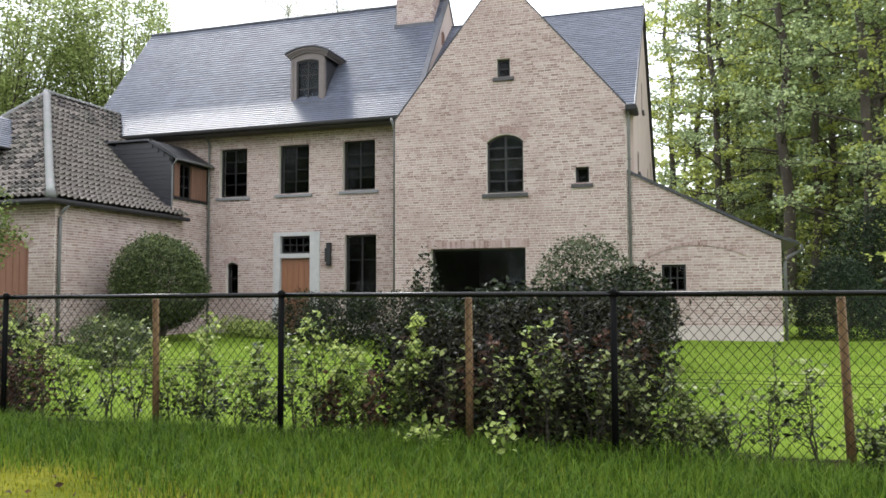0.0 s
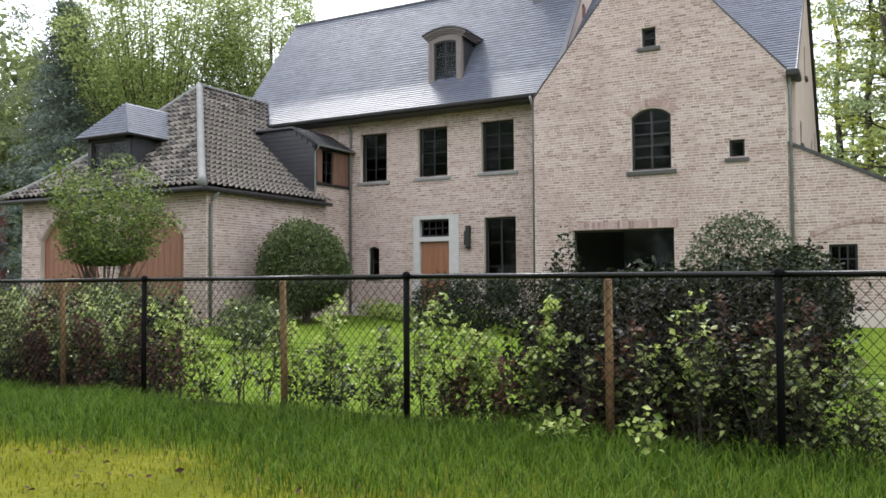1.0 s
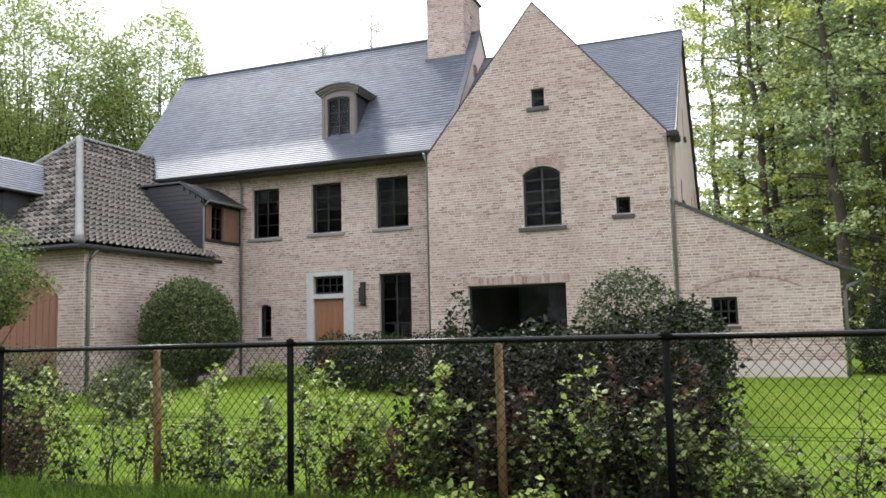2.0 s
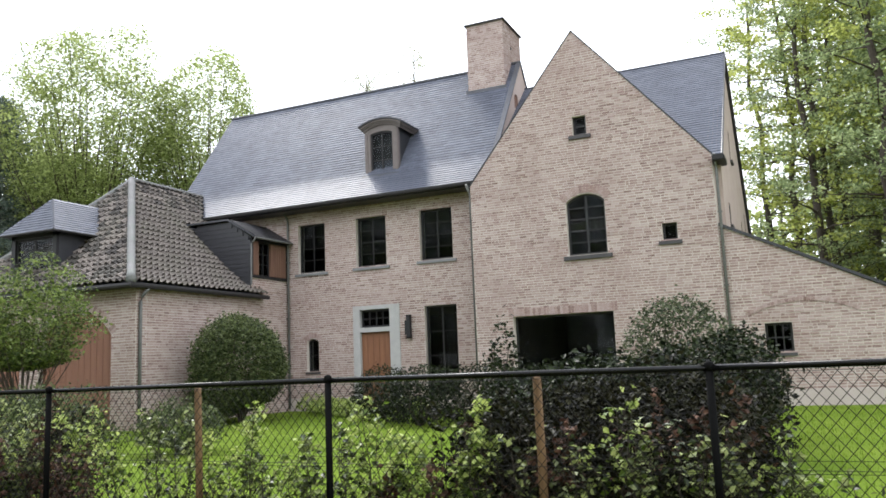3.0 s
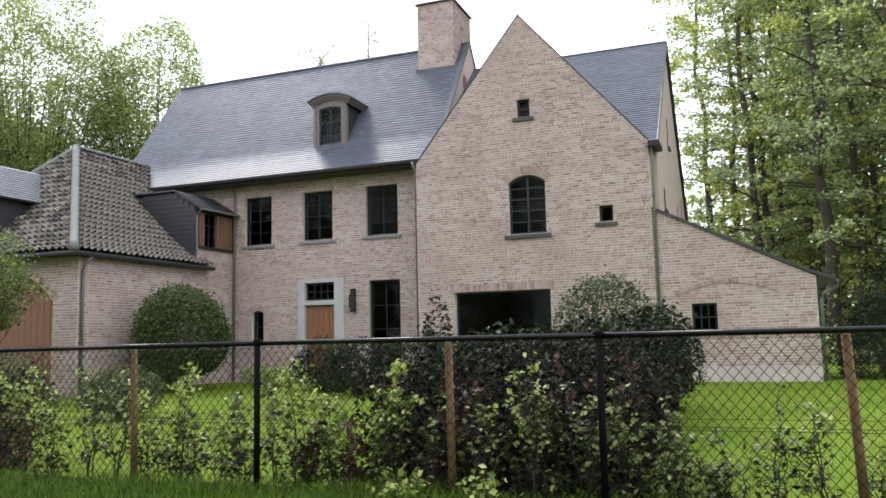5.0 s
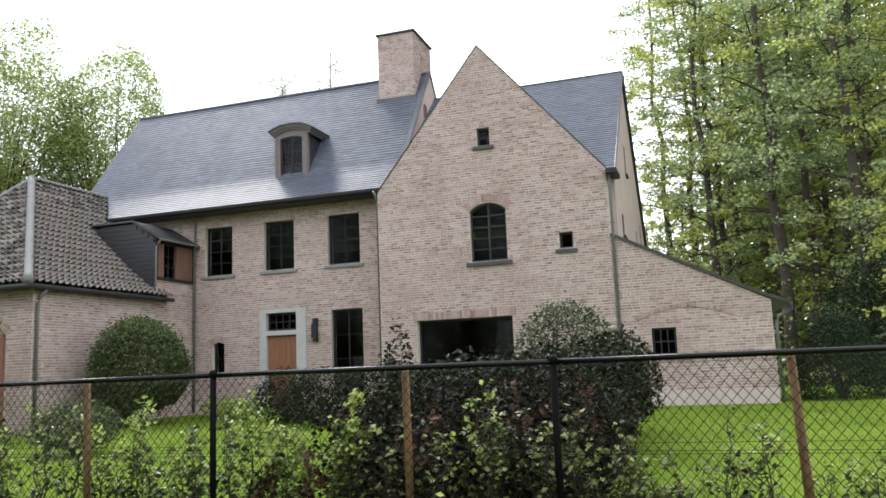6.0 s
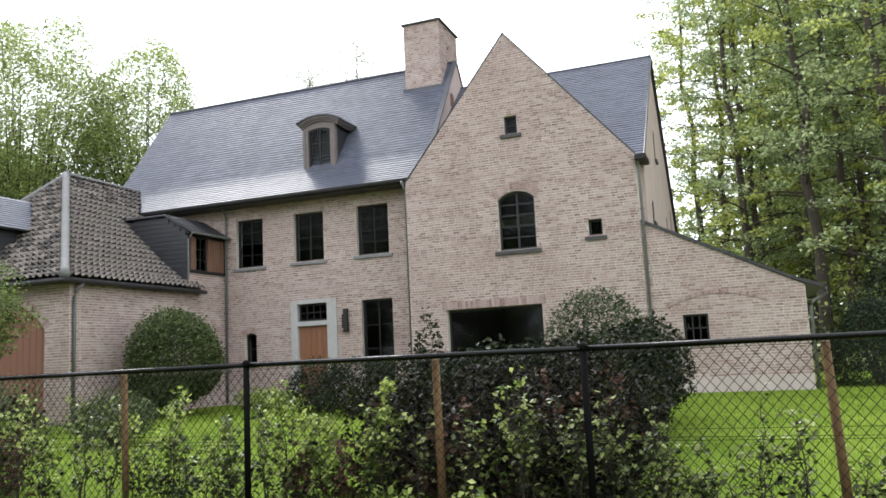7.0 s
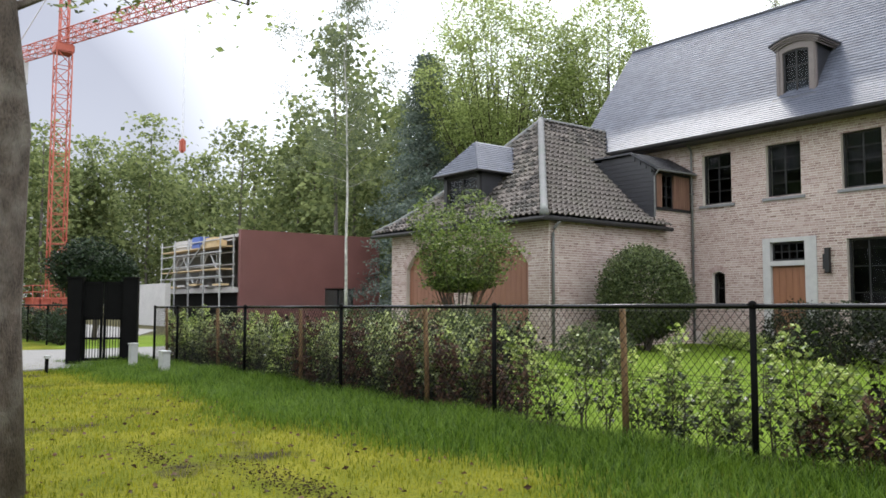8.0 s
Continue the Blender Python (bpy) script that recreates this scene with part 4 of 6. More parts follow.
def right_reach(h, z):
    if z > APEX_G:
        return [(XW, XR + 0.06)]
    return [(XW, max(XW, GL + (z - EAVE_G) / 1.246)), (min(XR, GR - (z - EAVE_G) / 1.171), XR + 0.06)]


right_roof = part("right_roof", Build().add([(XW, 14.9, 6.1), (XR + 0.06, 14.9, 6.1), (XR + 0.06, 19.5, 10.4), (XW, 19.5, 10.4), (XR + 0.06, 25.1, 5.2), (XW, 25.1, 5.2)], [(0, 1, 2, 3), (3, 2, 4, 5)]), SLATE_DARK, house, "blue-grey slate roof")
cover("slate", slates(RIGHT, right_reach, lambda u, h, z: (u, h, z)), 6, 2, SLATE, right_roof, lambda x, y, z: False)
part("ridge", Build().tube([(XW, 19.5, 10.45), (XR + 0.08, 19.5, 10.45)], 0.05, 8), LEAD, right_roof)
part("verge", Build().tube([(XR + 0.07, 14.95, 6.25), (XR + 0.07, 19.5, 10.42), (XR + 0.07, 25.0, 5.25)], 0.035, 6), SLATE_DARK, right_roof)

# front gable roof: thin slopes behind the brick verge
gr = Build()
for (xa, za), (xb, zb) in (((GL - 0.06, EAVE_G - 0.06), (GA, APEX_G + 0.0)), ((GR + 0.06, EAVE_G - 0.06), (GA, APEX_G + 0.0))):
    gr.slab([(xa, za), (xb, zb), (xb, zb + 0.045), (xa, za + 0.045)], [], lambda u, z, d: (u, YG - 0.02 + d, z), 4.3)
part("gable_roof", gr, SLATE_DARK, house, "dark slate verge of the front gable")

# main roof
deck = Build()
for (h0, z0), (h1, z1) in zip(MAIN, MAIN[1:]):
    deck.add([(XL - 0.15, h0, z0 - 0.02), (XW, h0, z0 - 0.02), (XW, h1, z1 - 0.02), (XL - 0.15, h1, z1 - 0.02)], [(0, 1, 2, 3)])
deck.add([(XL - 0.15, RIDGE_Y, RIDGE_Z), (XW, RIDGE_Y, RIDGE_Z), (XW, 23.2, 6.0), (XL - 0.15, 23.2, 6.0)], [(0, 1, 2, 3)])
deck.box(XL - 0.15, GL, 15.22, YF, 6.36, 6.44)
main_roof = part("main_roof", deck, SLATE_DARK, house, "long wet blue-grey slate roof")
cover("slate", slates(MAIN, lambda h, z: [(XL - 0.18, XW - 0.06 if z > 6.9 else GL)], lambda u, h, z: (u, h, z), seed=4), 6, 2, SLATE, main_roof, lambda x, y, z: x > -11.2 and z < 7.0)
part("ridge", Build().tube([(XL - 0.18, RIDGE_Y, RIDGE_Z + 0.02), (XW, RIDGE_Y, RIDGE_Z + 0.02)], 0.055, 8), LEAD, main_roof)
part("left_gable_end", Build().slab([(15.6, 0), (22.9, 0), (22.9, 6.2), (RIDGE_Y, RIDGE_Z - 0.2), (16.3, 7.33), (15.6, 6.6)], [], lambda u, z, d: (XL + d, u, z), 0.3), RENDERED, house)
up_wall = part("upper_gable_wall", Build().slab([(15.9, 6.2), (22.9, 6.2), (RIDGE_Y, RIDGE_Z - 0.02), (16.3, 7.51)], [arched(18.32, 18.72, 9.5, 9.86, 0.12)], lambda u, z, d: (XW - d, u, z), 0.28), RENDERED, house, "pale rendered gable wall above the roofs")
part("attic_shutter", Build().slab(arched(18.32, 18.72, 9.5, 9.86, 0.12), [], lambda u, z, d: (XW - 0.02 - d, u, z), 0.05), WOOD_SHUTTER, up_wall)
cap = Build()
for (h0, z0), (h1, z1) in (((16.3, 7.51), (RIDGE_Y, RIDGE_Z)), ((22.9, 6.3), (RIDGE_Y, RIDGE_Z))):
    cap.add([(XW - 0.12, h0, z0), (XW + 0.04, h0, z0), (XW + 0.04, h1, z1), (XW - 0.12, h1, z1), (XW - 0.12, h0, z0 + 0.08), (XW + 0.04, h0, z0 + 0.08), (XW + 0.04, h1, z1 + 0.08), (XW - 0.12, h1, z1 + 0.08)],
            [(0, 1, 2, 3), (4, 5, 6, 7), (0, 1, 5, 4), (1, 2, 6, 5), (2, 3, 7, 6), (3, 0, 4, 7)])
part("gable_capping", cap, LEAD, up_wall, "dark lead capping")

# gutters and downpipes
gut = Build().tube([(-14.6, 15.16, 6.44), (GL, 15.16, 6.44)], 0.065, 8).box(-14.6, GL, 15.1, 15.24, 6.44, 6.5)
part("gutter", gut, GUTTER, house, "dark half-round gutter")
for x, y, z1 in ((-11.42, YF - 0.07, 6.3), (GL - 0.08, YF - 0.75, 6.2), (GR + 0.08, YL - 0.06, 6.1)):
    pipe = part("downpipe", Build().tube([(x, y - 0.25, z1 + 0.12), (x, y - 0.02, z1 - 0.1), (x, y, z1 - 0.2), (x, y, 0.2)], 0.036, 8), ZINC, house, "grey zinc downpipe", smooth=True)
    for z in (1.2, 3.0, 4.8):
        part("bracket", Build().box(x - 0.055, x + 0.055, y - 0.05, y + 0.06, z, z + 0.03), ZINC, pipe)
hop = Build().box(GR + 0.02, XR + 0.14, 14.6, 15.45, 6.05, 6.19, 0.02)
part("gutter_end", hop, GUTTER, house, "dark gutter end at the gable corner")
part("downpipe", Build().tube([(5.9, YL - 0.03, 2.5), (5.92, YL - 0.02, 2.36), (5.6, YL + 0.0, 2.2), (5.53, YL, 2.05), (5.53, YL, 0.15)], 0.04, 8), ZINC, house, "grey zinc downpipe with swan neck", smooth=True)

# chimney
CH = (-6.0, -4.68, 18.35, 20.15)
chim = part("chimney", Build().box(CH[0] + 0.02, CH[1] - 0.02, CH[2] + 0.02, CH[3], 9.0, 12.58), MORTAR, house, "broad brick chimney stack")
part("brickwork", joined([brick_mesh(brick_rects([rect(CH[0], CH[1], 9.6, 12.56)], 9.6, 12.56), on_y(CH[2] + 0.02)), brick_mesh(brick_rects([rect(CH[2], CH[3], 9.6, 12.56)], 9.6, 12.56), on_x(CH[1] - 0.02))]), BRICK, chim)["kind"] = "stuff"
part("chimney_cap", Build().box(CH[0] - 0.05, CH[1] + 0.05, CH[2] - 0.05, CH[3] + 0.05, 12.57, 12.63, 0.01), STONE_DARK, chim)
part("vent_hole", Build().tube([(CH[1] - 0.03, 19.11, 11.82), (CH[1] + 0.0, 19.11, 11.82)], 0.05, 10), FRAME_DARK, chim, "small round vent in the stack")
part("flue_vent", Build().tube([(-5.45, 19.0, 12.62), (-5.45, 19.0, 12.74)], 0.09, 10), ZINC, chim)
part("flashing", Build().slab([(CH[0] - 0.05, 10.2), (CH[1] + 0.05, 10.2), (CH[1] + 0.05, 10.31), (CH[0] - 0.05, 10.31)], [], lambda u, z, d: (u, CH[2] - 0.03 - d * 0.3, z), 0.08), LEAD, chim, "dark lead flashing")

# arched dormer on the main roof
DX0, DX1, DY = -8.79, -7.60, 16.25
DWIN = arched(DX0 + 0.2, DX1 - 0.2, 7.38, 8.72, 0.06)
dormer = part("dormer", Build().slab(arched(DX0, DX1, 7.22, 8.94, 0.1), [DWIN], lambda u, z, d: (u, DY + d, z), 0.12), FRAME_GREY, house, "arched roof dormer with grey-brown frame")
# Added near-black panel stands in for the unlit space behind the dormer glass.
part("dormer_dark_panel", Build().box(DX0 + 0.1, DX1 - 0.1, DY + 0.3, DY + 0.34, 7.3, 8.9).box(DX0 + 0.1, DX1 - 0.1, DY + 0.12, DY + 0.3, 7.3, 7.34), FRAME_DARK, dormer)
window(house, DWIN, on_y(DY), 0.05, 2, 3, bar=0.026, frame=0.05, label="dark dormer window")
for u0, u1 in ((DX0 + 0.03, DX0 + 0.1), (DX1 - 0.1, DX1 - 0.03)):
    part("corner_post", Build().box(u0, u1, DY - 0.02, DY + 0.02, 7.36, 8.86, 0.006), FRAME_GREY, dormer)
for x in (DX0 + 0.03, DX1 - 0.09):
    part("cheek", Build().slab([(DY + 0.1, 7.3), (16.4, 7.45), (17.62, 9.02), (DY + 0.1, 9.02)], [], lambda u, z, d: (x + d, u, z), 0.06), SLATE_DARK, dormer, "dark slate dormer cheek")


def hood_shell(u0, u1, spring, rise, thick):
    """A curved shell outline, open below."""
    head = arched(u0, u1, spring, spring, rise, 18)[2:]
    return head + [(u, z - thick) for u, z in head][::-1]


part("dormer_roof", Build().slab(hood_shell(DX0 - 0.15, DX1 + 0.22, 8.99, 0.2, 0.045), [], lambda u, z, d: (u, DY - 0.17 + d, z), 1.7), LEAD, dormer, "curved lead dormer roof")
for drop, out, thick in ((0.047, 0.13, 0.05), (0.098, 0.09, 0.045), (0.144, 0.05, 0.05)):
    part("cornice", Build().slab(hood_shell(DX0 - out + 0.03, DX1 + out + 0.05, 8.99 - drop, 0.19, thick), [], lambda u, z, d: (u, DY - out + d, z), 1.3 + out), FRAME_GREY, dormer, "stepped grey-brown cornice")
part("apron", Build().slab([(DX0 - 0.08, 7.28), (DX1 + 0.08, 7.28), (DX1 + 0.06, 7.36), (DX0 - 0.06, 7.36)], [], lambda u, z, d: (u, DY - 0.12 - (7.36 - z) + d, z), 0.14), LEAD, dormer)

# ---- garage wing ----
AX0, AX1, AY = -18.9, -11.5, 9.42
EX0, EX1, EY, EZ = -19.45, -11.3, 9.05, 3.67
RX, RYA, RZ = -15.46, 13.1, 7.49
BELL = [(0, EZ), (0.45, 3.93), (1.1, 4.44), (2.3, 5.56), (4.16, RZ)]
wing = thing("garage_wing", (-15.2, 12.5, 0), "brick garage wing with hipped pantile roof", "house")
DOORS = [arched(-18.05, -15.55, 0.05, 2.45, 0.68, 14), arched(-14.85, -12.3, 0.05, 2.45, 0.68, 14)]
brick_wall(wing, rect(AX0, AX1, 0, 3.62), DOORS, on_y(AY), 0.35, 0.1, 3.62, label="brick front with two arched garage doors")
brick_wall(wing, [(AY + 0.35, 0), (YF, 0), (YF, 4.2), (13.98, 4.2), (13.98, 3.62), (AY + 0.35, 3.62)], [], on_x(AX1), 0.35, 0.1, 4.2, label="pale brick side wall")
part("corner_bricks", brick_mesh(brick_rects([rect(AY, AY + 0.35, 0.1, 3.62)], 0.1, 3.62), on_x(AX1)), BRICK, wing)["kind"] = "stuff"
# Wing shell and ceiling, in the same near-black painted gloom.
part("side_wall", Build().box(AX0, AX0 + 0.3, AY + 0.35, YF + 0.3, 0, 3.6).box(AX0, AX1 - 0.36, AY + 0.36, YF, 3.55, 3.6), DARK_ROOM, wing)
for o in DOORS:
    gd = part("garage_door", Build().slab(o, [], lambda u, z, d: (u, AY + 0.16 + d, z), 0.06), WOOD_GARAGE, wing, "brown boarded arched garage door")
    u0, u1 = o[0][0], o[1][0]
    for i in range(12):
        a = u0 + (u1 - u0) * i / 12
        b = u0 + (u1 - u0) * (i + 1) / 12
        lim = min(max(p[1] for p in o if abs(p[0] - c) < 0.35) for c in (a, b)) if i not in (0, 11) else 2.45
        part("board", Build().box(a + 0.006, b - 0.006, AY + 0.14, AY + 0.162, 0.08, min(lim, 3.02) - 0.02), WOOD_GARAGE, gd)
    ar = part("door_arch", voussoirs(u0 - 0.02, u1 + 0.02, 2.46, 0.2, AY, 0.68), BRICK, wing)
    ar["kind"] = "stuff"


def side_reach(h, z):
    y0 = EY + h * (RYA - EY) / 4.16
    if z < 4.15:
        return [(y0, 14.45 if z < 3.95 else 13.95)]
    if z < 6.05:
        return [(y0, 13.95)]
    return [(y0, 15.25 + max(0, z - 6.48) / 0.86)]


wing_roof = Build()
for (h0, z0), (h1, z1) in zip(BELL, BELL[1:]):
    k = (RYA - EY) / 4.16
    z0, z1 = z0 - 0.03, z1 - 0.03
    wing_roof.add([(EX1 - h0, EY + h0 * k, z0), (EX1 - h0, 14.45 if h0 < 0.4 else (13.95 if z0 < 6 else 17), z0), (EX1 - h1, 13.95 if z1 < 6 else 17, z1), (EX1 - h1, EY + h1 * k, z1)], [(0, 1, 2, 3)])
    wing_roof.add([(EX0 + h0, EY + h0 * k, z0), (EX1 - h0, EY + h0 * k, z0), (EX1 - h1, EY + h1 * k, z1), (EX0 + h1, EY + h1 * k, z1)], [(0, 1, 2, 3)])
    wing_roof.add([(EX0 + h0, EY + h0 * k, z0), (EX0 + h0, 17, z0), (EX0 + h1, 17, z1), (EX0 + h1, EY + h1 * k, z1)], [(0, 1, 2, 3)])
wroof = part("pantile_roof", wing_roof, SLATE_DARK, wing, "steep weathered grey pantile roof")
k_front = (RYA - EY) / 4.16
cover("pantile", pantiles(BELL, side_reach, lambda u, h, z: (EX1 - h, u, z)), 21, 12, PANTILE, wroof, lambda x, y, z: z < 7.0)
cover("pantile", pantiles(BELL, lambda h, z: [(EX0 + h, EX1 - h)], lambda u, h, z: (u, EY + h * k_front, z), seed=6), 21, 12, PANTILE, wroof, lambda x, y, z: False)
cover("pantile", pantiles(BELL, lambda h, z: [(EY + h * k_front, 15.2)], lambda u, h, z: (EX0 + h, u, z), seed=8), 21, 12, PANTILE, wroof, lambda x, y, z: False)
fine = [profile_at(BELL, profile_length(BELL) * i / 18)[:2] for i in range(19)]
part("hip_cap", Build().tube([(EX1 - h + 0.02, EY + h * k_front - 0.02, z + 0.05) for h, z in fine], [0.13] + [0.11] * 18, 10), MORTAR_CAP, wroof, "pale mortared hip ridge", smooth=True)
part("hip_cap", Build().tube([(EX0 + h - 0.02, EY + h * k_front - 0.02, z + 0.05) for h, z in fine], 0.1, 10), MORTAR_CAP, wroof, smooth=True)
part("ridge_cap", Build().tube([(RX, RYA - 0.05, RZ + 0.05), (RX, 16.6, RZ + 0.05)], 0.09, 10), MORTAR_CAP, wroof, smooth=True)
part("valley_flashing", Build().tube([(EX1 - 2.95, 15.2, 6.28), (EX1 - 3.2, 15.3, 6.55), (RX, 16.4, RZ + 0.02)], 0.04, 6), MORTAR_CAP, wroof)
gw = Build().tube([(EX1 + 0.05, 14.45, EZ - 0.07), (EX1 + 0.05, EY - 0.05, EZ - 0.07), (EX0 - 0.05, EY - 0.05, EZ - 0.07)], 0.065, 8)
part("gutter", gw, GUTTER, wing, "dark half-round gutter")
part("soffit", Build().box(AX1, EX1 + 0.03, EY, 14.45, EZ - 0.1, EZ - 0.03).box(EX0, EX1, EY, AY, EZ - 0.1, EZ - 0.03), GUTTER, wing)
part("downpipe", Build().tube([(EX1 + 0.04, EY + 0.55, EZ - 0.12), (AX1 + 0.08, EY + 0.5, EZ - 0.3), (AX1 + 0.06, EY + 0.46, EZ - 0.45), (AX1 + 0.06, EY + 0.46, 0.15)], 0.042, 8), ZINC, wing, "grey zinc downpipe", smooth=True)

# hipped slate dormer over the garage doors
hd = part("hay_dormer", Build().box(-16.6, -14.85, 9.86, 9.92, 4.0, 4.35).box(-16.6, -16.45, 9.86, 9.95, 4.2, 5.45).box(-15.0, -14.85, 9.86, 9.95, 4.2, 5.45).box(-16.6, -14.85, 9.86, 9.95, 5.3, 5.45), FRAME_DARK, wing, "dormer with hipped slate roof")
for x in (-14.91, -16.6):
    part("dormer_cheek", Build().slab([(9.95, 4.1), (11.75, 5.45), (9.95, 5.45)], [], lambda u, z, d: (x + d, u, z), 0.06), SLATE_DARK, hd, "dark slate dormer cheek")
window(wing, rect(-16.45, -15.0, 4.3, 5.3), on_y(9.88), 0.03, 2, 3, label="dark dormer window")
for nm, prof, reach_f, put in (
        ("hip_slate", [(0, 5.40), (0.85, 6.5)], lambda h, z: [(-16.82 + h * 1.3, -14.62 - h * 1.3)], lambda u, h, z: (u, 9.58 + h, z)),
        ("side_slate", [(0, 5.40), (1.1, 6.5)], lambda h, z: [(9.58 + h * 0.773, 11.35 + h * 0.9)], lambda u, h, z: (-14.62 - h, u, z)),
        ("side_slate", [(0, 5.40), (1.1, 6.5)], lambda h, z: [(9.58 + h * 0.773, 11.35 + h * 0.9)], lambda u, h, z: (-16.82 + h, u, z))):
    cover(nm, slates(prof, reach_f, put, wide=0.2, gauge=0.11), 6, 2, SLATE, hd, lambda x, y, z: False, "pale shining slates")
part("dormer_deck", Build().add([(-16.82, 9.58, 5.39), (-14.62, 9.58, 5.39), (-14.62, 11.6, 5.39), (-16.82, 11.6, 5.39), (-15.72, 10.43, 6.48), (-15.72, 12.3, 6.48)], [(0, 1, 2, 3), (0, 1, 4), (1, 2, 5, 4), (3, 0, 4, 5)]), LEAD, hd)
part("dormer_gutter", Build().tube([(-14.6, 11.3, 5.38), (-14.6, 9.55, 5.38), (-16.84, 9.55, 5.38)], 0.035, 6), GUTTER, hd)

# wall dormer with wooden shutters beside the facade
od = part("wall_dormer", Build().slab([(-13.6, 5.97), (-12.33, 5.97), (-11.52, 5.45), (-11.52, 3.75), (-12.2, 4.3), (-13.2, 5.3)], [], lambda u, z, d: (u, 13.97 + d, z), 0.08), SLATE_DARK, wing, "wall dormer clad in dark slate")
for i in range(14):
    z = 3.95 + i * 0.14
    lo = EX1 - max(0.0, [h for h, zz in fine if zz >= z][0] if z < RZ else 3) - 0.1
    hi = -11.52 if z < 5.3 else -11.52 - (z - 5.3) * 1.5
    if hi - lo > 0.1:
        part("slate_board", Build().box(lo, hi, 13.945, 13.975, z, z + 0.132), SLATE_DARK, od)
lid = part("dormer_roof", Build().slab([(-14.0, 6.05), (-12.33, 6.05), (-11.3, 5.43), (-11.3, 5.39), (-12.33, 6.0), (-14.0, 6.0)], [], lambda u, z, d: (u, 13.86 + d, z), 1.9), LEAD, od, "small dark slate roof over the wall dormer")
cover("slate", slates([(0, 5.435), (1.03, 6.055)], lambda h, z: [(13.85, 15.76)], lambda u, h, z: (-11.29 - h, u, z), wide=0.2, gauge=0.14), 6, 2, SLATE_DARK, lid, lambda x, y, z: False)
part("dormer_gutter", Build().tube([(-11.26, 13.84, 5.38), (-11.26, 15.75, 5.4)], 0.035, 8).tube([(-11.28, 13.87, 5.36), (-11.36, 13.88, 5.28), (-11.44, 13.88, 5.2), (-11.44, 13.88, 3.98)], 0.03, 8), ZINC, od, "zinc gutter and short downpipe")
part("window_frame", Build().box(-11.62, -11.48, 13.97, 14.03, 4.28, 5.36).box(-11.62, -11.48, 15.7, 15.78, 4.28, 5.36).box(-11.62, -11.45, 13.97, 15.78, 4.2, 4.28).box(-11.62, -11.48, 13.97, 15.78, 5.32, 5.4), FRAME_DARK, od, "dark window frame and sill")
for a, b in ((14.03, 14.3), (14.9, 15.7)):
    sh = part("shutter", Build().box(-11.56, -11.5, a, b, 4.28, 5.32), WOOD_SHUTTER, od, "brown boarded shutter")
    n = 3 if b < 14.5 else 7
    for i in range(n):
        part("board", Build().box(-11.505, -11.482, a + i * (b - a) / n + 0.005, a + (i + 1) * (b - a) / n - 0.005, 4.3, 5.31, 0.003), WOOD_SHUTTER, sh)
window(wing, rect(14.3, 14.9, 4.28, 5.32), on_x(-11.52), 0.03, 2, 3, bar=0.025, frame=0.04, label="dark small-paned window between shutters")

# ---- fences and gate ----
POSTS = [-14.35, -12.94, -9.64, -6.39, -3.11, 0.0, 2.9, 5.85, 8.8]
TOPZ = lambda x: 1.305 - 0.004 * max(0, -x)
fence = thing("chain_link_fence", (-3, 0, 0), "black chain-link fence with round top rail", "fence")
for x in POSTS:
    post = part("post", Build().tube([(x, 0.0, -0.1), (x, 0.0, TOPZ(x) + 0.01)], 0.027, 10), BLACK_METAL, fence, smooth=True)
    part("post_cap", Build().tube([(x, 0, TOPZ(x) - 0.02), (x, 0, TOPZ(x) + 0.03), (x, 0, TOPZ(x) + 0.045)], [0.032, 0.032, 0.012], 10), BLACK_METAL, post, smooth=True)
for a, b in zip(POSTS, POSTS[1:]):
    part("top_rail", Build().tube([(a, -0.005, TOPZ(a)), (b, -0.005, TOPZ(b))], 0.022, 12), RAIL, fence, smooth=True)
    mesh = Build()
    pitch, hi = 0.078, TOPZ((a + b) / 2) + 0.012
    lo = 0.03
    tall = (hi - lo) * 0.86
    i = -int(tall / pitch) - 1
    while a + i * pitch < b:
        for d in (1, -1):
            u0 = a + i * pitch
            u1 = u0 + tall
            z0, z1 = (lo, hi) if d == 1 else (hi, lo)
            s0, s1 = max(0, (a - u0) / tall), min(1, (b - u0) / tall)
            if s1 > s0:
                p, q = (u0 + tall * s0, 0.03 + 0.002 * d, z0 + (z1 - z0) * s0), (u0 + tall * s1, 0.03 + 0.002 * d, z0 + (z1 - z0) * s1)
                mesh.tube([p, q], 0.0028, 3, False)
        i += 1
    for z in (0.1, 0.66, hi - 0.05):
        mesh.tube([(a, 0.028, z), (b, 0.028, z)], 0.0022, 3, False)
    net = part("wire_mesh", mesh, WIRE, fence)
    knots = Build()
    k = 0
    while a + k * pitch < b:
        u = a + k * pitch
        knots.tube([(u - 0.012, 0.03, hi - 0.012), (u, 0.03, hi + 0.014), (u + 0.012, 0.03, hi - 0.012)], 0.003, 3, False)
        k += 1
    part("wire_knuckles", knots, WIRE, net)["kind"] = "stuff"

drops = Build()
for i in range(420):
    x = random.uniform(-8, 8.5)
    z, r = TOPZ(x) - 0.024, random.uniform(0.003, 0.0055)
    drops.add([(x - r, -0.01, z), (x + r, -0.01, z), (x, -0.01 - r, z), (x, -0.01 + r, z), (x, -0.01, z - r * 1.6), (x, -0.01, z + r)], [(0, 2, 4), (2, 1, 4), (1, 3, 4), (3, 0, 4), (2, 0, 5), (1, 2, 5), (3, 1, 5), (0, 3, 5)])
solid("rain_drops", drops, GLASS_M, "rain drops hanging under the fence rail", "rain drops", "stuff")
wire_fence = thing("post_and_wire_fence", (-3, 0.14, 0), "round wooden posts with thin wires behind the hedge", "fence")
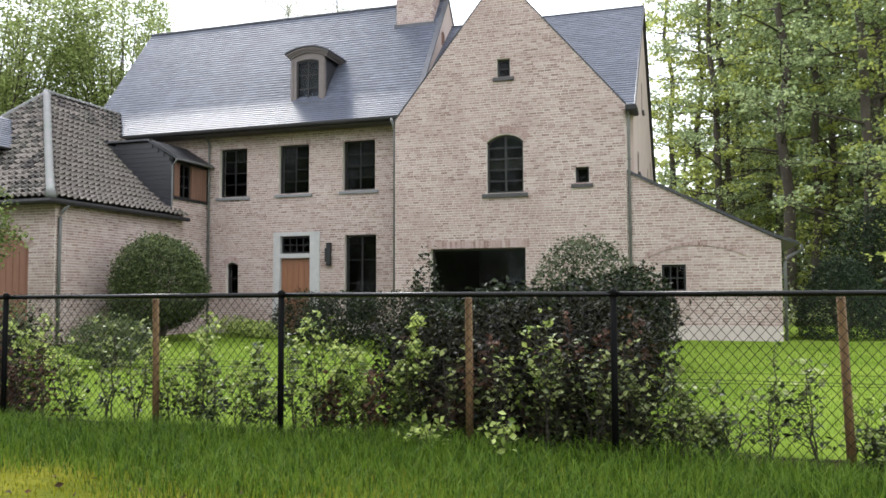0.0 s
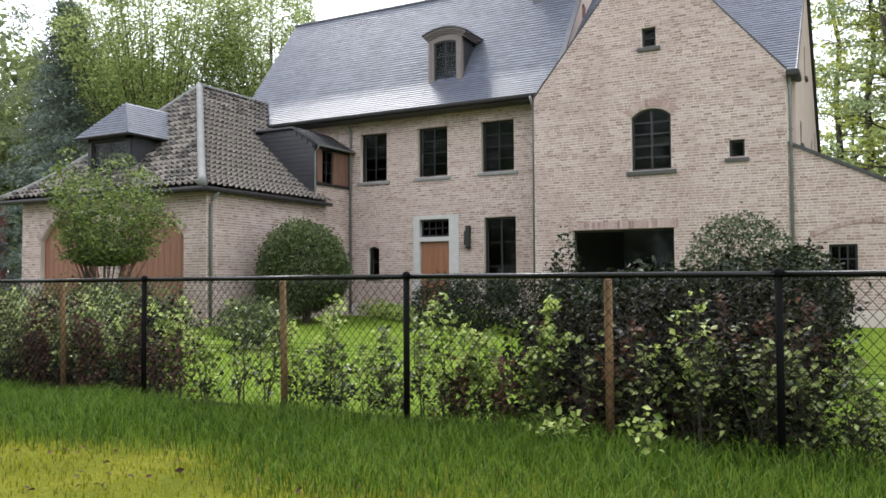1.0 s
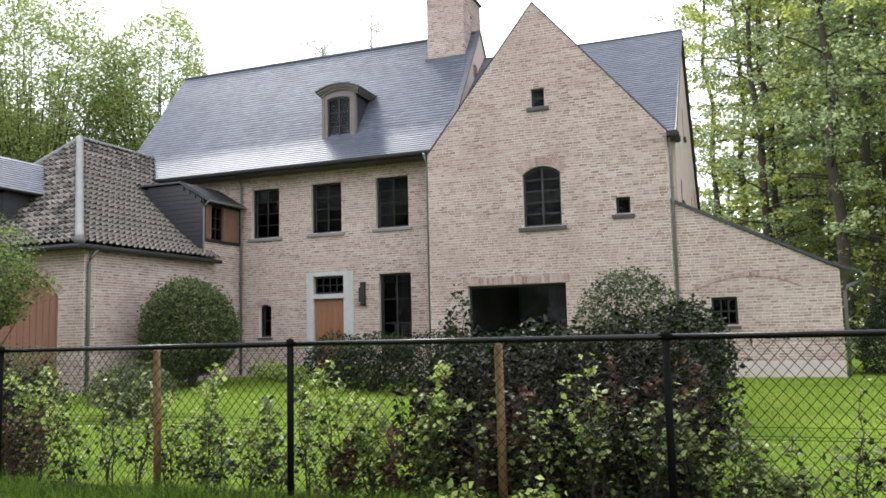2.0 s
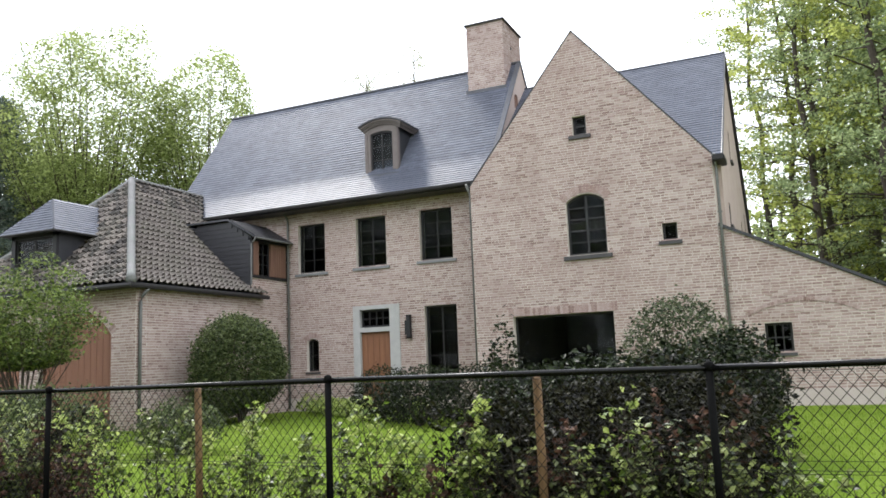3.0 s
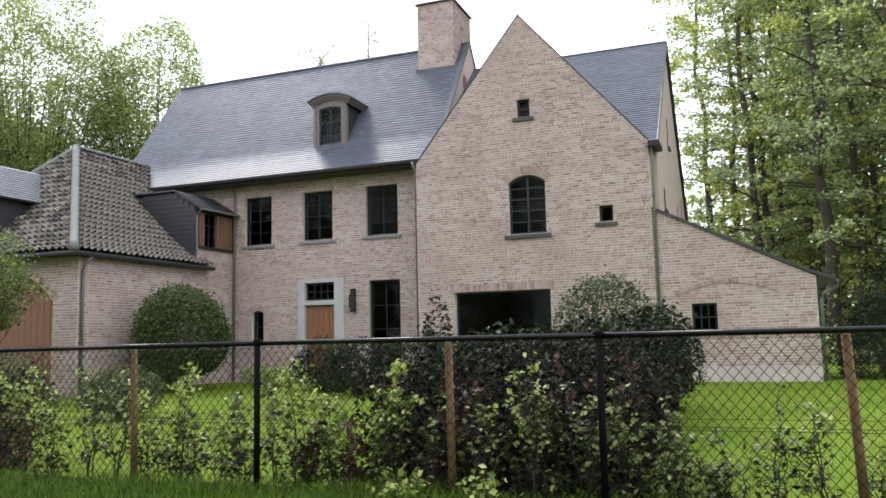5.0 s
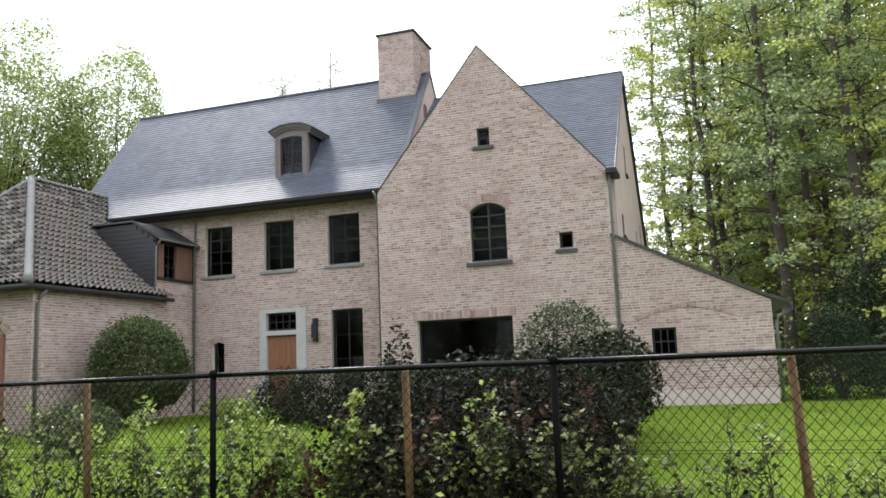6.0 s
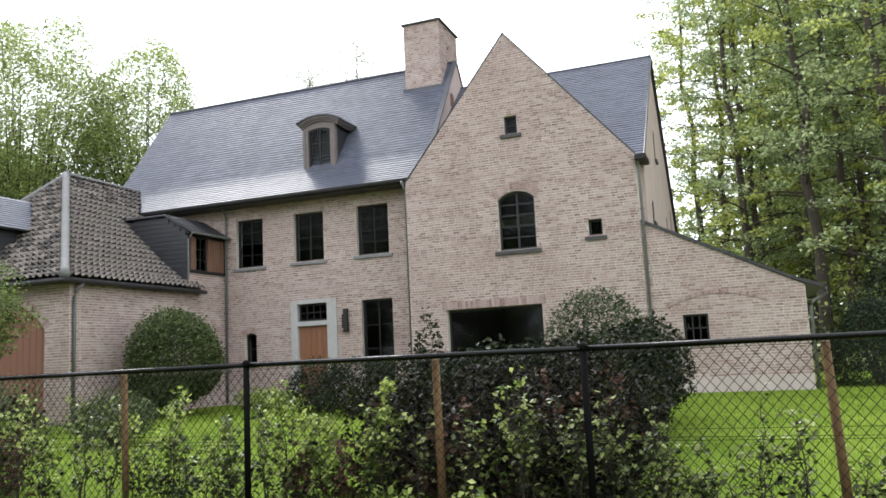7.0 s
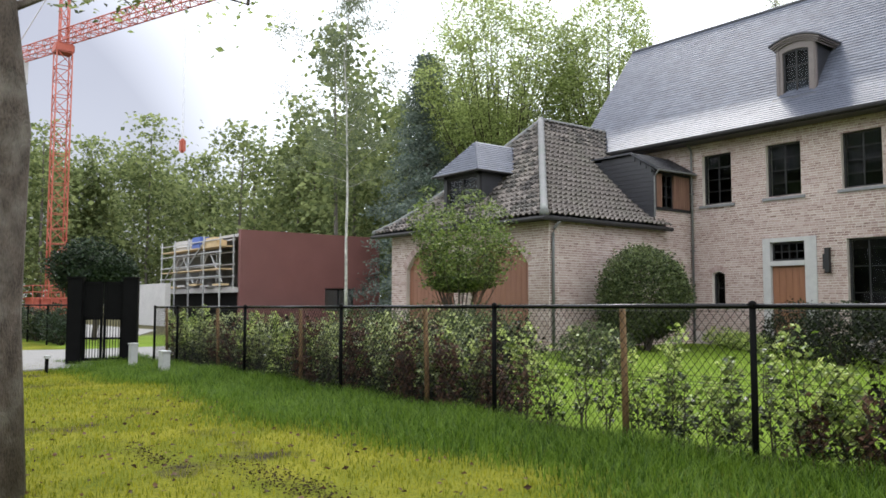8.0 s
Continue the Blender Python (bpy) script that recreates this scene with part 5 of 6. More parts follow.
WPOSTS = [-13.9, -11.1, -7.8, -4.52, -1.40, 1.70, 4.52, 7.5]
for i, x in enumerate(WPOSTS):
    h = TOPZ(x) - 0.025
    lean = 0.05 if x == 4.52 else random.uniform(-0.015, 0.015)
    part("wooden_post", Build().tube([(x + lean, 0.13, -0.1), (x + lean * 0.5, 0.12, 0.6), (x, 0.1, h - 0.01), (x, 0.1, h)], [0.034, 0.032, 0.031, 0.026], 10), WOOD_POST, wire_fence, smooth=True)
for z in (0.62, 0.7):
    part("strand", Build().tube([(x, 0.16, z + 0.01 * math.sin(x * 2)) for x in WPOSTS], 0.0018, 4), WIRE, wire_fence)

gate = thing("garden_gate", (-14.7, -1.0, 0), "black two-leaf gate, boarded above and barred below, between dark posts", "gate")
GA0, GA1 = Vector((-14.93, -1.5, 0)), Vector((-14.42, -0.5, 0))
gdir = (GA1 - GA0).normalized()
gout = Vector((gdir.y, -gdir.x, 0))


def at_gate(made):
    """Turns a piece built along x into the gate's line."""
    made.v = [tuple(GA0 + gdir * p[0] + gout * -p[1] + Vector((0, 0, p[2]))) for p in made.v]
    return made


GW = (GA1 - GA0).length
for x in (0.0, GW):
    pil = part("gate_post", at_gate(Build().box(x - 0.15, x + 0.15, -0.13, 0.13, -0.05, 1.86, 0.012)), BLACK_METAL, gate, "square black gate post")
    part("post_lid", at_gate(Build().box(x - 0.17, x + 0.17, -0.15, 0.15, 1.86, 1.9, 0.008)), BLACK_METAL, pil)
for a, b in ((0.16, GW / 2 - 0.01), (GW / 2 + 0.01, GW - 0.16)):
    leaf = part("gate_leaf", at_gate(Build().box(a, a + 0.05, -0.03, 0.03, 0.1, 1.8).box(b - 0.05, b, -0.03, 0.03, 0.1, 1.8).box(a, b, -0.03, 0.03, 0.1, 0.16).box(a, b, -0.03, 0.03, 0.56, 0.6).box(a, b, -0.03, 0.03, 0.98, 1.04).box(a, b, -0.03, 0.03, 1.74, 1.8)), BLACK_METAL, gate, "black steel gate leaf")
    for i in range(5):
        x = a + 0.05 + (b - a - 0.1) * (i + 0.5) / 5
        part("bar", at_gate(Build().box(x - 0.007, x + 0.007, -0.007, 0.007, 0.16, 0.98)), BLACK_METAL, leaf)
        part("board", at_gate(Build().box(x - 0.031, x + 0.031, -0.012, 0.012, 1.04, 1.74)), BLACK_METAL, leaf)
part("threshold", at_gate(Build().box(0.2, GW + 0.1, -0.35, -0.2, -0.05, 0.05, 0.01)), CONCRETE, gate, "pale concrete threshold")
far_fence = thing("far_fence", (-26, 0.2, 0), "black mesh fence beyond the gate", "fence")
for i in range(4):
    part("post", Build().tube([(-21.7 - 3 * i, 0.0, -0.1), (-21.7 - 3 * i, 0.0, 1.3)], 0.03, 8), BLACK_METAL, far_fence)
part("top_rail", Build().tube([(-21.6, 0.0, 1.28), (-31, 0.0, 1.28)], 0.025, 8), BLACK_METAL, far_fence)
for k in range(9):
    x = -24.5 - 1.15 * k
    bush("boundary_shrub", (x, 0.35 + 0.1 * (k % 3), 0.0), 0.8, 0.5, 1.15 + 0.1 * (k % 2), (LEAF_YEW, LEAF_SHADE)[k % 2], 2200, 0.08, 860 + k, "dark green shrub along the fence beyond the gate", "shrubs beyond the gate", rough=0.3, tight=0.66)
for x, y, h, w in ((-11.5, -0.75, 0.42, 0.13), (-13.2, -0.8, 0.5, 0.08)):
    bx = thing("utility_box", (x, y, 0), "small pale plastic utility box on the verge", "utility box")
    part("box_body", Build().box(x - w, x + w, y - 0.07, y + 0.07, 0, h, 0.012), WHITE_PLASTIC, bx)
    part("box_lid", Build().box(x - w - 0.015, x + w + 0.015, y - 0.085, y + 0.085, h, h + 0.03, 0.008), WHITE_PLASTIC, bx)
bo = thing("path_light", (-13.2, -2.4, 0), "short black path light beside the drive", "path light")
part("light_stem", Build().tube([(-13.2, -2.4, -0.05), (-13.2, -2.4, 0.3)], 0.035, 8), BLACK_METAL, bo)
part("light_head", Build().box(-13.25, -13.1, -2.45, -2.35, 0.28, 0.34, 0.008), WHITE_PLASTIC, bo)

# ---- building site beyond the garden ----
red = thing("red_building", (-44, 17, 0), "unfinished flat-roofed building clad in oxide red", "building")
part("cladding", Build().slab(rect(12.85, 22.2, 0, 5.55), [rect(18.3, 20.4, 0.9, 2.3)], lambda u, z, d: (-39 - d, u, z), 0.3), RED_WALL, red, "plain oxide-red wall")
part("rear_wall", Build().box(-49.6, -39.3, 21.9, 22.2, 0, 5.5), CONCRETE, red)
part("side_wall", Build().box(-49.6, -49.3, 12.85, 21.9, 0, 5.2), CONCRETE, red)
part("flat_roof", Build().box(-49.6, -39.3, 12.9, 21.9, 5.2, 5.35), CONCRETE, red)
# Solid black box paints the darkness of the open ground floor.
part("dark_opening_sheet", Build().box(-49.6, -39.3, 12.85, 13.15, 0, 2.0), BLACK_METAL, red, "solid black sheet for the unlit ground-floor opening")
part("floor_slab", Build().box(-49.8, -39.2, 12.4, 13.2, 2.0, 2.3), CONCRETE, red, "raw concrete floor edge")
part("window", Build().slab(rect(18.3, 20.4, 0.9, 2.3), [rect(18.4, 19.3, 1.0, 2.2), rect(19.4, 20.3, 1.0, 2.2)], lambda u, z, d: (-39.2 - d, u, z), 0.08), FRAME_DARK, red)
scaf = thing("scaffolding", (-44, 12, 2.3), "steel tube scaffolding with planks on the unfinished side", "scaffold")
for i in range(5):
    for y in (11.9, 12.7):
        part("upright", Build().tube([(-49.2 + 2.4 * i, y, 0.05 if y < 12.3 else 2.3), (-49.2 + 2.4 * i, y, 5.3)], 0.05, 6), STEEL, scaf)
for z in (2.9, 3.6, 4.3, 5.0):
    for y in (11.9, 12.7):
        part("ledger", Build().tube([(-49.4, y, z), (-39.4, y, z)], 0.04, 6), STEEL, scaf)
for i in range(3):
    part("brace", Build().tube([(-49.2 + 2.4 * i, 11.85, 2.4 + i * 0.6), (-46.8 + 2.4 * i, 11.85, 3.9 + i * 0.5)], 0.04, 6), STEEL, scaf)
for z in (3.3, 4.6):
    for i in range(4):
        part("plank", Build().box(-49.3 + 2.45 * i, -46.95 + 2.45 * i, 11.9, 12.7, z, z + 0.06), PLANK, scaf)
for i, (x0, z0, x1, z1) in enumerate(((-48.9, 2.5, -47.2, 4.2), (-46.6, 4.4, -44.6, 2.6), (-44.2, 2.5, -42.3, 4.4), (-41.9, 4.2, -40.2, 2.6))):
    part("brace", Build().tube([(x0, 12.3, z0), (x1, 12.3, z1)], 0.045, 6), STEEL, scaf)
for i in range(5):
    part("loose_board", Build().box(-48.6 + 1.9 * i, -47.3 + 1.9 * i, 12.05, 12.5, 2.34 + 0.05 * (i % 3), 2.44 + 0.06 * (i % 3)), (PLANK, CONCRETE)[i % 2], scaf)
part("safety_sheet", Build().box(-49.3, -45.0, 12.74, 12.78, 4.75, 5.4), CONCRETE, scaf, "pale sheet hung behind the top lift")
stack = thing("stacked_materials", (-43, 12.3, 4.66), "blue and yellow building materials stacked on the scaffold", "building materials")
part("blue_pack", Build().box(-44.2, -42.9, 12.0, 12.6, 4.66, 5.35, 0.03), BLUE_WRAP, stack)
part("board_pile", Build().box(-42.6, -40.3, 12.0, 12.6, 4.66, 5.0, 0.03).box(-42.2, -40.8, 12.05, 12.55, 5.0, 5.2, 0.03), PLANK, stack)
solid("concrete_wall", Build().box(-46.2, -41.4, 9.5, 9.8, 0, 2.5, 0.02).box(-49, -46.2, 9.4, 9.9, 0, 2.1, 0.02), CONCRETE, "raw grey concrete retaining wall", "wall", at=(-45, 9.6, 0))

crane = thing("tower_crane", (-73.7, 10.8, 0), "tall orange-red lattice tower crane", "crane")


def lattice(p, q, wide, bays, r, up=(0, 0, 1)):
    """A square lattice boom from p to q."""
    b, p, q = Build(), Vector(p), Vector(q)
    d = (q - p).normalized()
    a = d.cross(Vector(up)).normalized() * wide / 2
    c = d.cross(a).normalized() * wide / 2
    corners = [a + c, a - c, -a - c, -a + c]
    for k in corners:
        b.tube([p + k, q + k], r, 5)
    for i in range(bays):
        s, t = p.lerp(q, i / bays), p.lerp(q, (i + 1) / bays)
        for j in range(4):
            m, n = corners[j], corners[(j + 1) % 4]
            b.tube([s + (m if i % 2 else n), t + (n if i % 2 else m)], r * 0.6, 4)
            b.tube([s + m, s + n], r * 0.55, 4)
    return b


CX, CY, CZ = -73.7, 10.8, 24.0
JD = Vector((18.9, 6.3, 0)).normalized()
part("mast", lattice((CX, CY, 0), (CX, CY, CZ), 1.3, 18, 0.065, (1, 0, 0)), CRANE_RED, crane, "orange-red lattice mast")
part("slewing_ring", Build().box(CX - 0.8, CX + 0.8, CY - 0.8, CY + 0.8, CZ - 0.1, CZ + 0.7, 0.1), CRANE_RED, crane)
part("jib", lattice((CX, CY, CZ + 1.4), Vector((CX, CY, CZ + 1.4)) + JD * 38, 1.05, 34, 0.062), CRANE_RED, crane, "long red lattice jib")
part("counter_jib", lattice((CX, CY, CZ + 1.0), Vector((CX, CY, CZ + 1.0)) - JD * 9, 1.0, 7, 0.06), CRANE_RED, crane)
top = Vector((CX, CY, CZ + 8))
part("tower_head", lattice((CX, CY, CZ + 0.8), top, 0.7, 6, 0.07, (1, 0, 0)), CRANE_RED, crane)
part("tie_bar", Build().tube([top, Vector((CX, CY, CZ + 2)) + JD * 24], 0.05, 5).tube([top, Vector((CX, CY, CZ + 1.5)) - JD * 8.5], 0.05, 5), STEEL, crane)
cb = Vector((CX, CY, CZ)) - JD * 8
part("counterweight", Build().box(cb.x - 0.6, cb.x + 0.6, cb.y - 1.0, cb.y + 1.0, CZ - 1.6, CZ + 0.9, 0.05), CONCRETE, crane)
hk = Vector((CX, CY, 13.6)) + JD * 16.86
part("hoist_rope", Build().tube([(hk.x - 0.15, hk.y, 14.2), (hk.x - 0.15, hk.y, CZ + 0.9)], 0.03, 4).tube([(hk.x + 0.15, hk.y, 14.2), (hk.x + 0.15, hk.y, CZ + 0.9)], 0.03, 4), STEEL, crane)
part("hook_block", Build().box(hk.x - 0.3, hk.x + 0.3, hk.y - 0.2, hk.y + 0.2, 13.1, 14.2, 0.12), CRANE_RED, crane, "bright red hook block")
part("crane_base", Build().box(CX - 2.2, CX + 2.2, CY - 2.2, CY + 2.2, 0, 0.8, 0.05).box(CX - 2.0, CX + 2.0, CY - 2.0, CY - 1.6, 0.8, 1.9, 0.05).box(CX + 0.9, CX + 2.0, CY - 1.5, CY + 2.0, 0.8, 1.9, 0.05), CRANE_RED, crane)
for i in range(7):
    part("guard_post", Build().tube([(CX + 2.2, CY - 2.2 + 0.73 * i, 0.8), (CX + 2.2, CY - 2.2 + 0.73 * i, 2.9)], 0.04, 5), CRANE_RED, crane)
for z in (1.8, 2.35, 2.9):
    part("guard_rail", Build().tube([(CX - 2.2, CY - 2.2, z), (CX + 2.2, CY - 2.2, z), (CX + 2.2, CY + 2.2, z)], 0.045, 5), CRANE_RED, crane)

# ---- garden plants ----
bed = Build()
bx = [-14.3 + 0.12 * k for k in range(192)]
rows = [[(x, y + 0.05 * math.sin(x * 1.7 + y * 5), 0.012 + (0.04 + 0.035 * noise.noise(Vector((x * 2.5, y * 6, 3)))) * math.sin(math.pi * j / 5)) for x in bx] for j, y in enumerate((0.06, 0.16, 0.26, 0.36, 0.46, 0.56))]
bed.add([p for r in rows for p in r], [(j * 192 + i, j * 192 + i + 1, (j + 1) * 192 + i + 1, (j + 1) * 192 + i) for j in range(5) for i in range(191)])
solid("planting_bed", bed, SOIL, "strip of damp dark soil under the hedge plants", "planting bed", "structure", smooth=True)
gz = ground_z
rnd = random.Random(11)
LABELS = {"y": "young hedge plant with fresh green leaves behind the fence", "m": "leafy hedge plant with mid-green leaves behind the fence", "b": "half-withered hedge plant with dark brown leaves"}
x, i = -14.1, 0
while x < 8.6:
    i += 1
    dense = x < -3.6
    kind = rnd.choice("mmyyb" if x < -8 else "bbmbm") if dense else rnd.choice("mybbm" if x < 3.4 else "ymm")
    if dense:
        h, n, st, sp = rnd.uniform(0.85, 1.2), rnd.randint(420, 620), 4, 0.28
    elif x < 3.4:
        h, n, st, sp = rnd.uniform(0.55, 1.12), rnd.randint(190, 330), 3, 0.2
    else:
        h, n, st, sp = rnd.uniform(0.5, 1.1), rnd.randint(60, 170), 3, 0.16
    if 0.8 < x < 3.3:
        n = n // 2
    if kind == "b" and not dense:
        h *= 0.75
    mat = {"y": LEAF_YOUNG, "m": LEAF_MID, "b": LEAF_BROWN}[kind]
    whip("hedge_plant", (x, rnd.uniform(0.2, 0.38), 0.0), h, mat, n, rnd.uniform(0.048, 0.066), 100 + i, LABELS[kind], "hedge plants along the fence", st, sp, 0.05 if dense else 0.18)
    if dense:
        whip("hedge_plant", (x + 0.15, rnd.uniform(0.5, 0.8), 0.0), h * rnd.uniform(0.8, 1.08), rnd.choice((LEAF_MID, LEAF_MID, LEAF_YOUNG)), n, 0.06, 400 + i, LABELS["m"], "hedge plants along the fence", 4, 0.28, 0.05)
    x += rnd.uniform(0.24, 0.34) if dense else rnd.uniform(0.26, 0.42)
for k, (x, y, h, n) in enumerate(((1.12, 0.3, 1.02, 1100), (0.55, 0.35, 0.86, 640), (0.2, 0.3, 1.12, 520), (-1.05, 0.3, 1.1, 480), (2.25, 0.33, 1.12, 300))):
    whip("maple_sapling", (x, y, 0.0), h, LEAF_YOUNG, n, 0.062, 700 + k, "bright green maple sapling growing through the fence line", "maple saplings", 4, 0.3, 0.1)
for k, (x, y, n, s) in enumerate(((1.45, -0.2, 130, 0.062), (2.05, -0.25, 90, 0.06), (4.9, -0.1, 110, 0.055))):
    whip("verge_weed", (x, y, 0.0), 0.32, LEAF_YOUNG, n, s, 800 + k, "low broad-leaved weed at the foot of the fence", "verge weeds", 3, 0.15, 0.3)

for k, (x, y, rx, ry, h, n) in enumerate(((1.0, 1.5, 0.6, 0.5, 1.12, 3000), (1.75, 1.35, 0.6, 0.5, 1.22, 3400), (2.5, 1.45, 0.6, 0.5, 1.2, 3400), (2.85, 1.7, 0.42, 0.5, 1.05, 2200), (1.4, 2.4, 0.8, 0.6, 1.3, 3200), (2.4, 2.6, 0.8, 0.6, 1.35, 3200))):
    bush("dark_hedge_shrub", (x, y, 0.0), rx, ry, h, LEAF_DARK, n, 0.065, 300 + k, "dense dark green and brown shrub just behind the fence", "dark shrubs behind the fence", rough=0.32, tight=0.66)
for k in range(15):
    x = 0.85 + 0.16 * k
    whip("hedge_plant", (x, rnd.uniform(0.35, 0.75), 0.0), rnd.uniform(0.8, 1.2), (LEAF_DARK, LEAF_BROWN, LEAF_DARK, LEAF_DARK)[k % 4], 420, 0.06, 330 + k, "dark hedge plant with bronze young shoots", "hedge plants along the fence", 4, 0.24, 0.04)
for k, (x, y, h, n) in enumerate(((1.5, 0.16, 0.95, 110), (1.95, 0.2, 0.8, 90), (2.35, 0.16, 1.0, 150), (2.7, 0.2, 0.92, 190), (3.05, 0.22, 0.9, 240), (3.3, 0.3, 0.8, 260), (3.55, 0.35, 0.5, 260), (4.75, 0.25, 0.42, 200))):
    whip("hedge_plant", (x, y, 0.0), h, LEAF_MID, n, 0.058, 640 + k, LABELS["m"], "hedge plants along the fence", 4, 0.2, 0.15)
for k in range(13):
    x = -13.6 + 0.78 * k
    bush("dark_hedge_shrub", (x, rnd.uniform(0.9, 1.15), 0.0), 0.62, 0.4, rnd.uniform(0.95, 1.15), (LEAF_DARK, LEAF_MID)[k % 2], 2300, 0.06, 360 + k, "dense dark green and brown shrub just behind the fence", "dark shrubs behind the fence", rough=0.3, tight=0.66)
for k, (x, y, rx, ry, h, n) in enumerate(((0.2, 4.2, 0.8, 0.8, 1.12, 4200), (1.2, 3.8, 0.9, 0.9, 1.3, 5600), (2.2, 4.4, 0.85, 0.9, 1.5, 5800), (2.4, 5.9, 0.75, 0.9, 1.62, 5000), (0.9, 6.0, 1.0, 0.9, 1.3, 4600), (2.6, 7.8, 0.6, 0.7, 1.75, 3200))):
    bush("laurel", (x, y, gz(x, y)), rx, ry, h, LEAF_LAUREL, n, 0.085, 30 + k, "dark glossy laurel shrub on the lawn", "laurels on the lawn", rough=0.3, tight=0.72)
bush("laurel", (-0.85, 6.3, gz(0, 6)), 0.32, 0.32, 2.0, LEAF_LAUREL, 900, 0.09, 44, "slender upright laurel shoot", rough=0.35, tight=0.5)
bush("holly", (1.4, 9.2, gz(1, 9)), 0.92, 0.92, 2.4, LEAF_HOLLY, 8000, 0.07, 45, "rounded grey-green holly by the gable", rough=0.14)
for k, (x, y, rx, ry, h) in enumerate(((-4.3, 10.4, 1.1, 0.8, 1.3), (-2.9, 10.2, 1.1, 0.8, 1.25), (-1.5, 9.6, 1.1, 0.8, 1.3), (-5.6, 11.4, 0.9, 0.7, 1.2))):
    bush("garden_shrub", (x, y, gz(x, y)), rx, ry, h, LEAF_LAUREL, 4200, 0.07, 50 + k, "low dark evergreen shrub in the bed before the house", "shrubs before the house", rough=0.25)
for k, (x, y, rx, ry, h) in enumerate(((-7.9, 4.4, 0.9, 0.7, 1.12), (-9.3, 4.9, 1.0, 0.8, 1.2), (-10.8, 5.6, 1.0, 0.8, 1.18), (-12.6, 5.8, 1.1, 0.8, 1.2), (-6.6, 5.6, 0.8, 0.7, 0.95), (-14.4, 5.5, 1.1, 0.8, 1.2))):
    bush("garden_shrub", (x, y, gz(x, y)), rx, ry, h, LEAF_BOX, 4200, 0.06, 60 + k, "loose dark green shrub at the lawn's edge", "shrubs at the lawn's edge", rough=0.3, tight=0.7)
bush("box_ball", (-9.95, 11.45, gz(-10, 11)), 1.2, 1.2, 2.72, LEAF_BOX, 32000, 0.075, 70, "large clipped round box bush beside the garage wing", rough=0.16, tight=0.82, stems=4)
bush("clipped_yew", (7.0, 16.3, gz(7, 16)), 1.05, 1.05, 2.25, LEAF_YEW, 16000, 0.06, 71, "dark clipped yew mound beside the lean-to", rough=0.05, tight=0.88, dome=True)
for k, (x, y, r, h) in enumerate(((9.6, 24.5, 1.7, 4.6), (12.6, 27.0, 2.0, 4.2))):
    bush("dark_evergreen", (x, y, 0), r, r, h, LEAF_YEW, 9000, 0.13, 75 + k, "dark evergreen shrub at the edge of the wood", "evergreens under the trees", rough=0.2, tight=0.7)
for k, (x, y) in enumerate(((-8.6, 13.6), (-6.6, 14.2), (-9.6, 14.6), (-7.6, 13.0))):
    bush("border_plant", (x, y, gz(x, y)), 0.6, 0.4, 0.45, LEAF_YOUNG, 900, 0.09, 80 + k, "low bright green border plant", "border plants", rough=0.3)
fan_tree("garden_tree", (-11.68, 6.5, 0.03), 2.78, 1.5, 1.2, 0.5, 0.1, LEAF_GARDEN, 13500, 0.08, BARK_DARK, 5, "small multi-stemmed ornamental tree before the garage doors", 30, 46, 0.26, 0.42)

# ---- trees ----
verge = tree("verge_tree", (-2.62, -4.98, 0.0), 13.0, 0.235, 0.3, 3.2, LEAF_TREE, 9000, 0.06, BARK_WET, 21, "grey-barked tree on the grass verge", limbs=20, lift=0.12, clump=0.6)
low = Build().tube([(-2.62, -4.98, 3.35), (-2.72, -4.6, 3.62), (-2.74, -4.25, 3.74), (-2.62, -3.85, 3.82)], [0.035, 0.022, 0.014, 0.005], 6)
for p, q in (((-2.72, -4.6, 3.62), (-3.1, -4.4, 3.66)), ((-2.74, -4.25, 3.74), (-2.95, -4.0, 3.68)), ((-2.73, -4.4, 3.68), (-2.5, -4.3, 3.6))):
    low.tube([p, q], [0.01, 0.003], 4)
part("low_branch", low, BARK_WET, verge)
lg = np.random.default_rng(22)
seat = np.array([(-3.1, -4.4, 3.68), (-2.95, -4.02, 3.7), (-2.5, -4.3, 3.64), (-2.7, -4.1, 3.76), (-2.62, -3.85, 3.8), (-2.74, -4.55, 3.68)])
part("low_leaves", leaf_cloud(seat[lg.integers(0, 6, 190)] + lg.normal(size=(190, 3)) * np.array([0.1, 0.1, 0.05]), 0.06, 23, 0.4, 0.6, 0.4), LEAF_MID, verge)
fan_tree("deciduous_tree", (-31.4, 25.8, 0), 14.0, 4.6, 6.5, 6.0, 0.42, LEAF_TREE, 56000, 0.165, BARK_DARK, 31, "broad spring tree with fresh yellow-green leaves", 54, 300, 0.75)
fan_tree("deciduous_tree", (-26.6, 29.4, 0), 14.2, 3.4, 5.9, 6.5, 0.36, LEAF_TREE, 34000, 0.165, BARK_DARK, 32, "spring tree with fresh green leaves", 40, 220, 0.72)
tree("birch", (-29.3, 13.9, 0), 22.0, 0.075, 0.3, 2.6, LEAF_BIRCH, 42000, 0.085, BARK_BIRCH, 33, "slender white-barked birch with thin pale leaves", limbs=40, lift=0.5, clump=0.62, drop=0.6)
for k, (x, y, h) in enumerate(((-22.4, 48.5, 26.0), (-25.8, 46.8, 24.0), (-18.0, 52, 24.5), (-32, 44, 20.0))):
    tree("bare_tree", (x, y, 0), h, 0.3, 0.35, 4.0, LEAF_GREY, 15000, 0.1, BARK, 90 + k, "distant tree barely in leaf behind the roof", group="trees behind the house", limbs=34, lift=0.8, clump=0.7)


